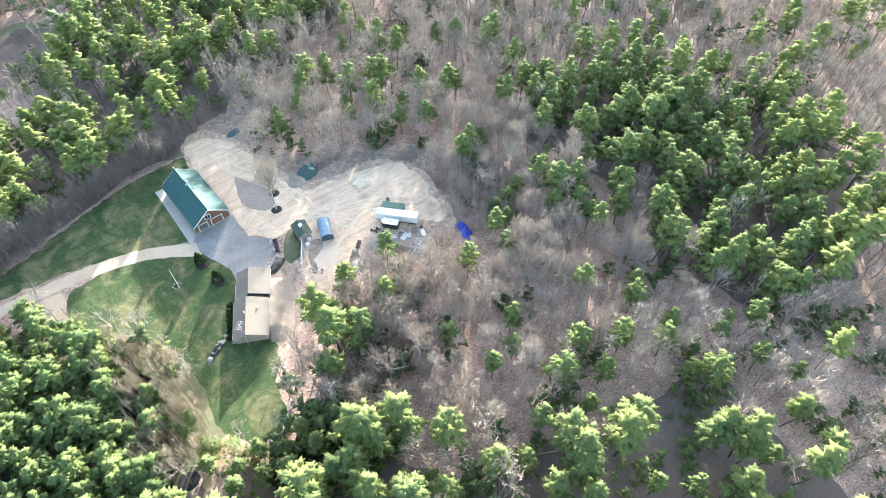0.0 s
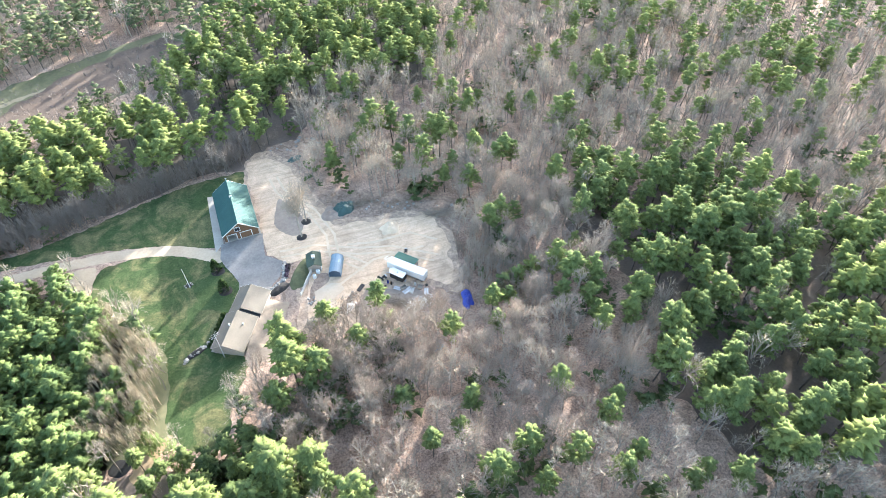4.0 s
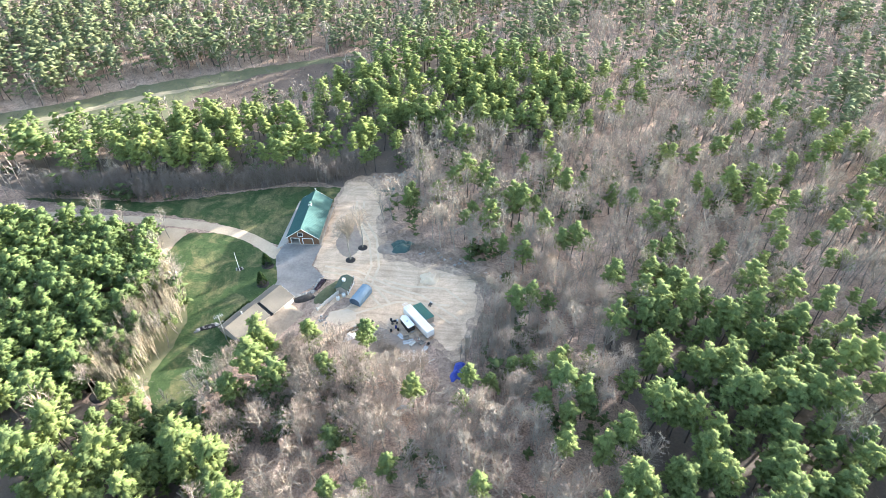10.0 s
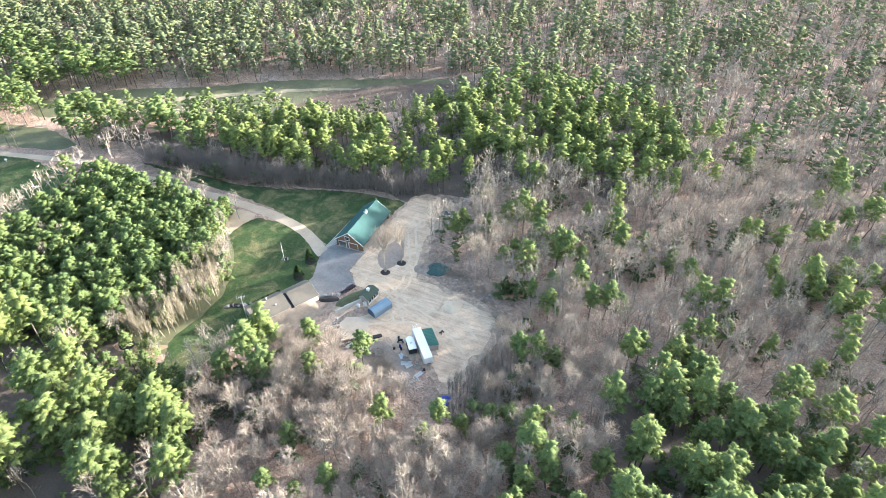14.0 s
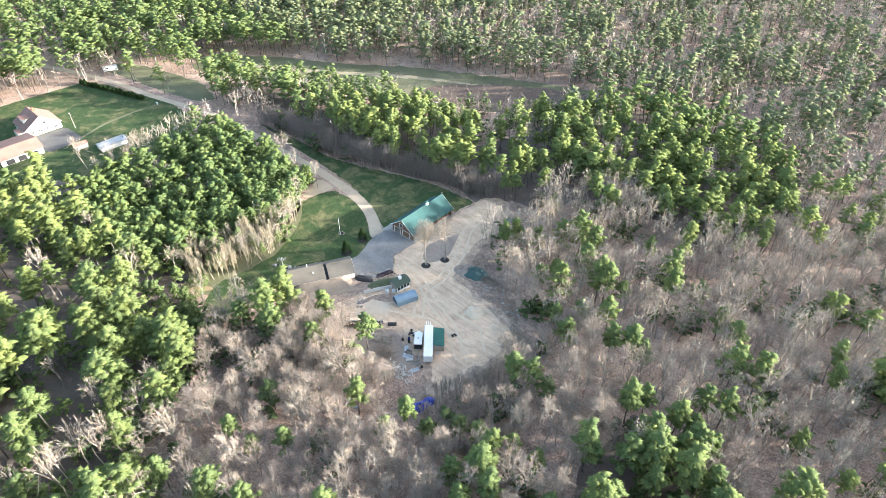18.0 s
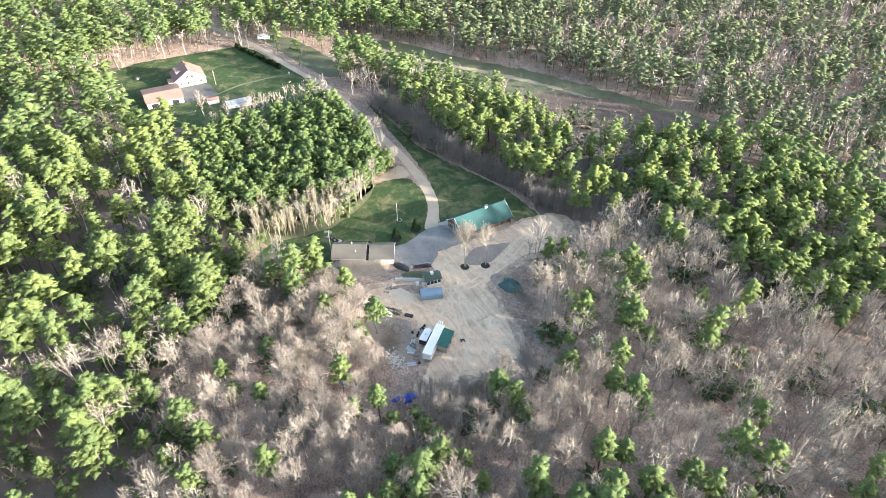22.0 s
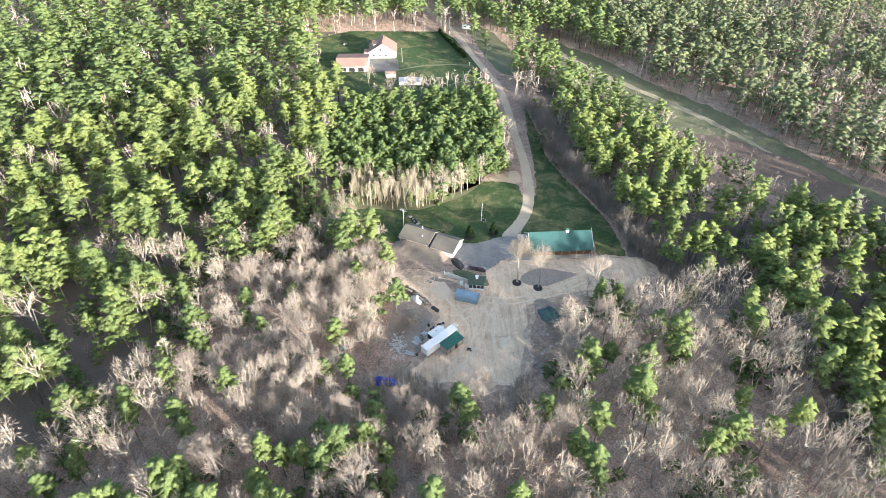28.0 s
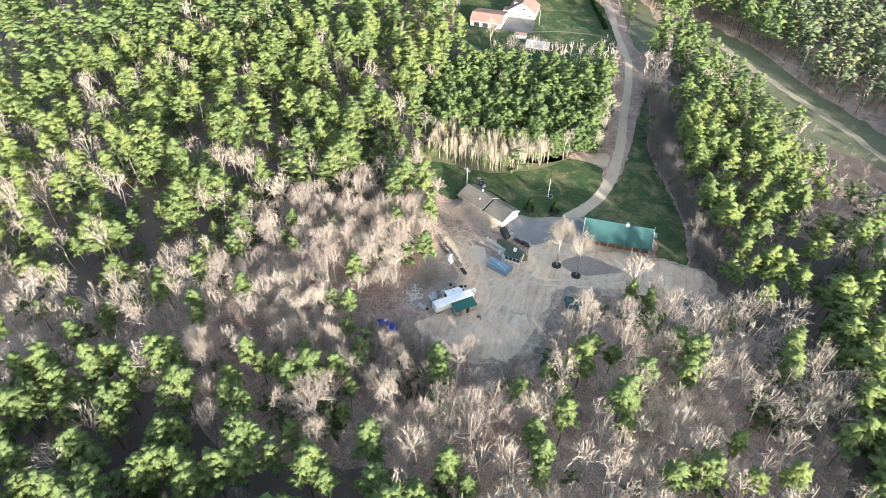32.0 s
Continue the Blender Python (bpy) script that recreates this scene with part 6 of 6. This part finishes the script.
    part("roof", shape(slope((0, -2.9, 2.9), (0, 2.9, 2.9), (2.0, 2.9, 2.0), (2.0, -2.9, 2.0)), slope((0, -2.9, 2.9), (0, 2.9, 2.9), (-2.0, 2.9, 2.0), (-2.0, -2.9, 2.0))), PINKROOF, sm)
    cp = thing("parked_camper", pose(-205.5, 130.5, 0, 0, 0, 70), "pale camper parked on the rough verge", "camper")
    part("body", shape(box(-3.6, 3.6, -1.2, 1.2, 0.6, 2.9, 0.15)), WHITE, cp)
    part("stripe", shape(box(-3.5, 3.5, -1.22, 1.22, 1.3, 1.6)), BLUEFABRIC, cp, "faded stripe")
    for s in (-1, 1):
        wheel(cp, 0.4, s * 1.0, 0.38)
        part("window", shape(box(-2.2, -0.8, s * 1.2 - 0.03, s * 1.2 + 0.03, 1.8, 2.4)), GLASS, cp)
    mb = thing("mailbox", pose(-146.0, 127.0, 0), "white box on a post beside the drive", "mailbox")
    part("post", shape(box(-0.08, 0.08, -0.08, 0.08, 0, 1.1)), WHITE, mb)
    part("box", shape(box(-0.5, 0.5, -0.35, 0.35, 1.1, 1.7, 0.05)), WHITE, mb)
    pt = thing("picnic_table", pose(-180.0, 55.0, 0), "pale wooden picnic table on the far lawn", "picnic table")
    part("tabletop", shape(box(-1.2, 1.2, -0.5, 0.5, 0.7, 0.78)), PALEWOOD, pt)
    for s in (-1, 1):
        part("bench", shape(box(-1.2, 1.2, s * 0.9 - 0.18, s * 0.9 + 0.18, 0.42, 0.48)), PALEWOOD, pt)
        part("leg", shape(box(s * 0.9 - 0.06, s * 0.9 + 0.06, -0.95, 0.95, 0.35, 0.43), box(s * 0.9 - 0.06, s * 0.9 + 0.06, -0.3, 0.3, 0, 0.7)), PALEWOOD, pt)


far_house()
for i in range(16):
    t = i / 15
    cedar(-200 + 42 * t, 112.5 + 12.5 * t, 2.6 + 0.6 * math.sin(i * 2.1), 1.25, "dark clipped cedar in a hedge beside the drive", "hedge cedars")


def utility_pole(x, y, h, turn):
    up = thing("utility_pole", pose(x, y, 0, 0, 0, turn), "weathered wooden utility pole", "utility pole")
    part("pole", shape(rod((0, 0, 0), (0, 0, h), 0.16, 0.11, 8)), PALEWOOD, up)
    part("cross_arm", shape(box(-1.1, 1.1, -0.06, 0.06, h - 0.9, h - 0.76)), PALEWOOD, up)
    for u in (-0.95, 0.0, 0.95):
        part("insulator", shape(rod((u, 0, h - 0.76), (u, 0, h - 0.56), 0.06, 0.04, 6)), STEEL, up)


utility_pole(-152, 89.5, 8.0, 10)


# ---- the lawn's south end ----
mound("pond", -17.2, 69.2, 2.6, 2.2, 0.02, DARK, "small dark round pond among shrubs", "pond", 0, 40, 0.15, "structure")
ribbon("orange_path", [(-15, 64), (-12.5, 67.4), (-9, 71), (-4, 74)], [3, 3.5, 3, 1.5], 0.04, surface("orange_earth", (0.24, 0.17, 0.10), (0.36, 0.27, 0.17), big=0.2, small=1.0), "short path of orange bare earth", "path", 0.5, 41)


def shrub(x, y, r, h, leaf, label):
    rg = np.random.default_rng(int(x * 11 + y * 5) & 2047)
    n = 520
    v = rg.normal(size=(n, 3))
    v /= np.linalg.norm(v, axis=1)[:, None]
    lump = 1 + 0.28 * np.sin(v[:, 0] * 5 + x) * np.cos(v[:, 1] * 4 + y)
    at = v * lump[:, None] * np.array([r, r, h * 0.55]) * rg.uniform(0.55, 1.0, (n, 1)) ** 0.5 + np.array([0, 0, h * 0.5])
    at[:, 2] = np.maximum(at[:, 2], 0.15)
    way = v + np.array([0, 0, 0.7]) + rg.normal(size=(n, 3)) * 0.4
    way /= np.linalg.norm(way, axis=1)[:, None]
    root = thing("shrub", pose(x, y, 0), label, "shrub", "shrubs at the lawn's end")
    stems = np.concatenate([limb_tris(np.zeros((6, 3)), np.column_stack([rg.normal(size=(6, 2)) * r * 0.5, np.full(6, h * 0.8)]), np.full(6, 0.06), np.full(6, 0.01)), trunk_tris(rg, h * 0.6, 0.08, 4)])
    for nm, tris, mt in (("stem", stems, GREYBARK), ("crown", blades(rg, at, way, rg.uniform(0.5, 0.9, n), rg.uniform(0.12, 0.24, n), at * np.array([0.3, 0.3, 0.5])), leaf)):
        ob = new(nm, tri_mesh(nm, tris, mt))
        ob.parent = root


GREYGREEN = foliage("grey_green_leaves", (0.07, 0.09, 0.05), (0.16, 0.18, 0.10), 0.3)
sr = random.Random(4)
for i in range(22):
    a = i / 21
    shrub(1 + 20 * a + sr.uniform(-3, 3), 62 - 4 * math.sin(a * 3) + sr.uniform(-7, 2), sr.uniform(1.6, 2.8), sr.uniform(2.2, 4.0), GREYGREEN, "dense grey-green shrub at the lawn's end")
for x, y, r in ((-6.5, 68, 3.4), (-10, 72.5, 2.4), (-3.5, 64.5, 2.2)):
    shrub(x, y, r, r * 1.7, NEEDLES, "bright yellow-green bush at the lawn's end")
for x, y, r, h in ((78.0, 135.5, 2.6, 3.4), (89.0, 122.5, 2.0, 3.8)):
    shrub(x, y, r, h, HEMLOCK, "dark green evergreen bush at the wood's edge")
for i in range(7):
    shrub(7.0 + 4.4 * i / 6 - 0.5, 96.4 + 9.0 * i / 6, 0.6, 0.9, CEDAR, "small dark shrub along the house wall")

# ---- clutter by the camper ----
def barrel(x, y, material, label):
    b = thing("barrel", pose(x, y, 0.06), label, "barrel", "barrels by the camper")
    part("drum", shape(rod((0, 0, 0), (0, 0, 0.88), 0.29, 0.29, 14)), material, b)
    for z in (0.02, 0.3, 0.58, 0.86):
        part("hoop", shape(rod((0, 0, z - 0.02), (0, 0, z + 0.02), 0.305, 0.305, 14)), material, b)


def crate(x, y, turn, w, d, h, material, label):
    c = thing("crate", pose(x, y, 0.06, 0, 0, turn), label, "crate", "crates by the camper")
    part("base", shape(box(-w / 2, w / 2, -d / 2, d / 2, 0.0, 0.08)), material, c)
    n = max(2, int(h / 0.2))
    for i in range(n):
        z = 0.1 + i * (h - 0.1) / n
        for s in (-1, 1):
            part("slat", shape(box(-w / 2, w / 2, s * d / 2 - 0.03, s * d / 2 + 0.03, z, z + (h - 0.1) / n * 0.8)), material, c)
            part("slat", shape(box(s * w / 2 - 0.03, s * w / 2 + 0.03, -d / 2 + 0.04, d / 2 - 0.04, z, z + (h - 0.1) / n * 0.8)), material, c)


for x, y, m_, lb in ((57.4, 100.6, BLUETARP, "blue plastic barrel beside the camper"), (58.2, 99.8, RUBBER, "black plastic barrel beside the camper"), (64.6, 97.0, WHITE, "white plastic barrel among scrap")):
    barrel(x, y, m_, lb)
crate(61.0, 97.0, 20, 1.6, 1.1, 0.8, PALEWOOD, "weathered slatted crate beside the camper")
crate(65.6, 95.6, -30, 1.3, 1.3, 0.6, PALEWOOD, "weathered slatted crate among scrap")
crate(63.0, 95.2, 55, 2.0, 1.0, 0.5, PALEBOARD, "pale slatted pallet box among scrap")
for x, y, t_, w_, d_, lb in ((61.8, 95.9, 25, 3.2, 1.4, "grey metal sheet lying on the soil"), (59.4, 97.6, -40, 2.2, 1.2, "pale board lying on the soil"), (66.8, 93.6, 70, 2.6, 1.2, "grey metal sheet lying beside the trailer")):
    sheet = thing("metal_sheet", pose(x, y, 0.08, 2, 3, t_), lb, "sheet", "sheets by the camper")
    part("sheet", shape(box(-w_ / 2, w_ / 2, -d_ / 2, d_ / 2, 0.0, 0.04)), STEEL, sheet)
    part("batten", shape(box(-w_ / 2, w_ / 2, -0.05, 0.05, 0.04, 0.09)), PALEWOOD, sheet)
for i, (x, y) in enumerate(((67.6, 95.6), (56.2, 99.2), (55.4, 103.6))):
    ty = thing("tyre_stack", pose(x, y, 0.06), "stack of old black tyres on the soil", "tyres", "tyre stacks")
    for k in range(2 + i % 2):
        bm = bmesh.new()
        for a in range(14):
            ang = 2 * math.pi * a / 14
            ring = [bm.verts.new((math.cos(ang) * r_, math.sin(ang) * r_, 0.24 * k + z_)) for r_, z_ in ((0.2, 0.03), (0.36, 0.0), (0.38, 0.11), (0.36, 0.22), (0.2, 0.19))]
        vs = list(bm.verts)
        for a in range(14):
            for q in range(5):
                b2, q2 = (a + 1) % 14, (q + 1) % 5
                bm.faces.new((vs[a * 5 + q], vs[b2 * 5 + q], vs[b2 * 5 + q2], vs[a * 5 + q2]))
        part("tyre", bm, RUBBER, ty)
PURPLE = foliage("purple_flowers", (0.14, 0.10, 0.13), (0.32, 0.25, 0.30), 0.3)
for i in range(6):
    shrub(30.0 + 0.2 * i, 113.6 + 0.8 * i, 0.4, 0.5, PURPLE, "low purple flowering plant in the stone bed")
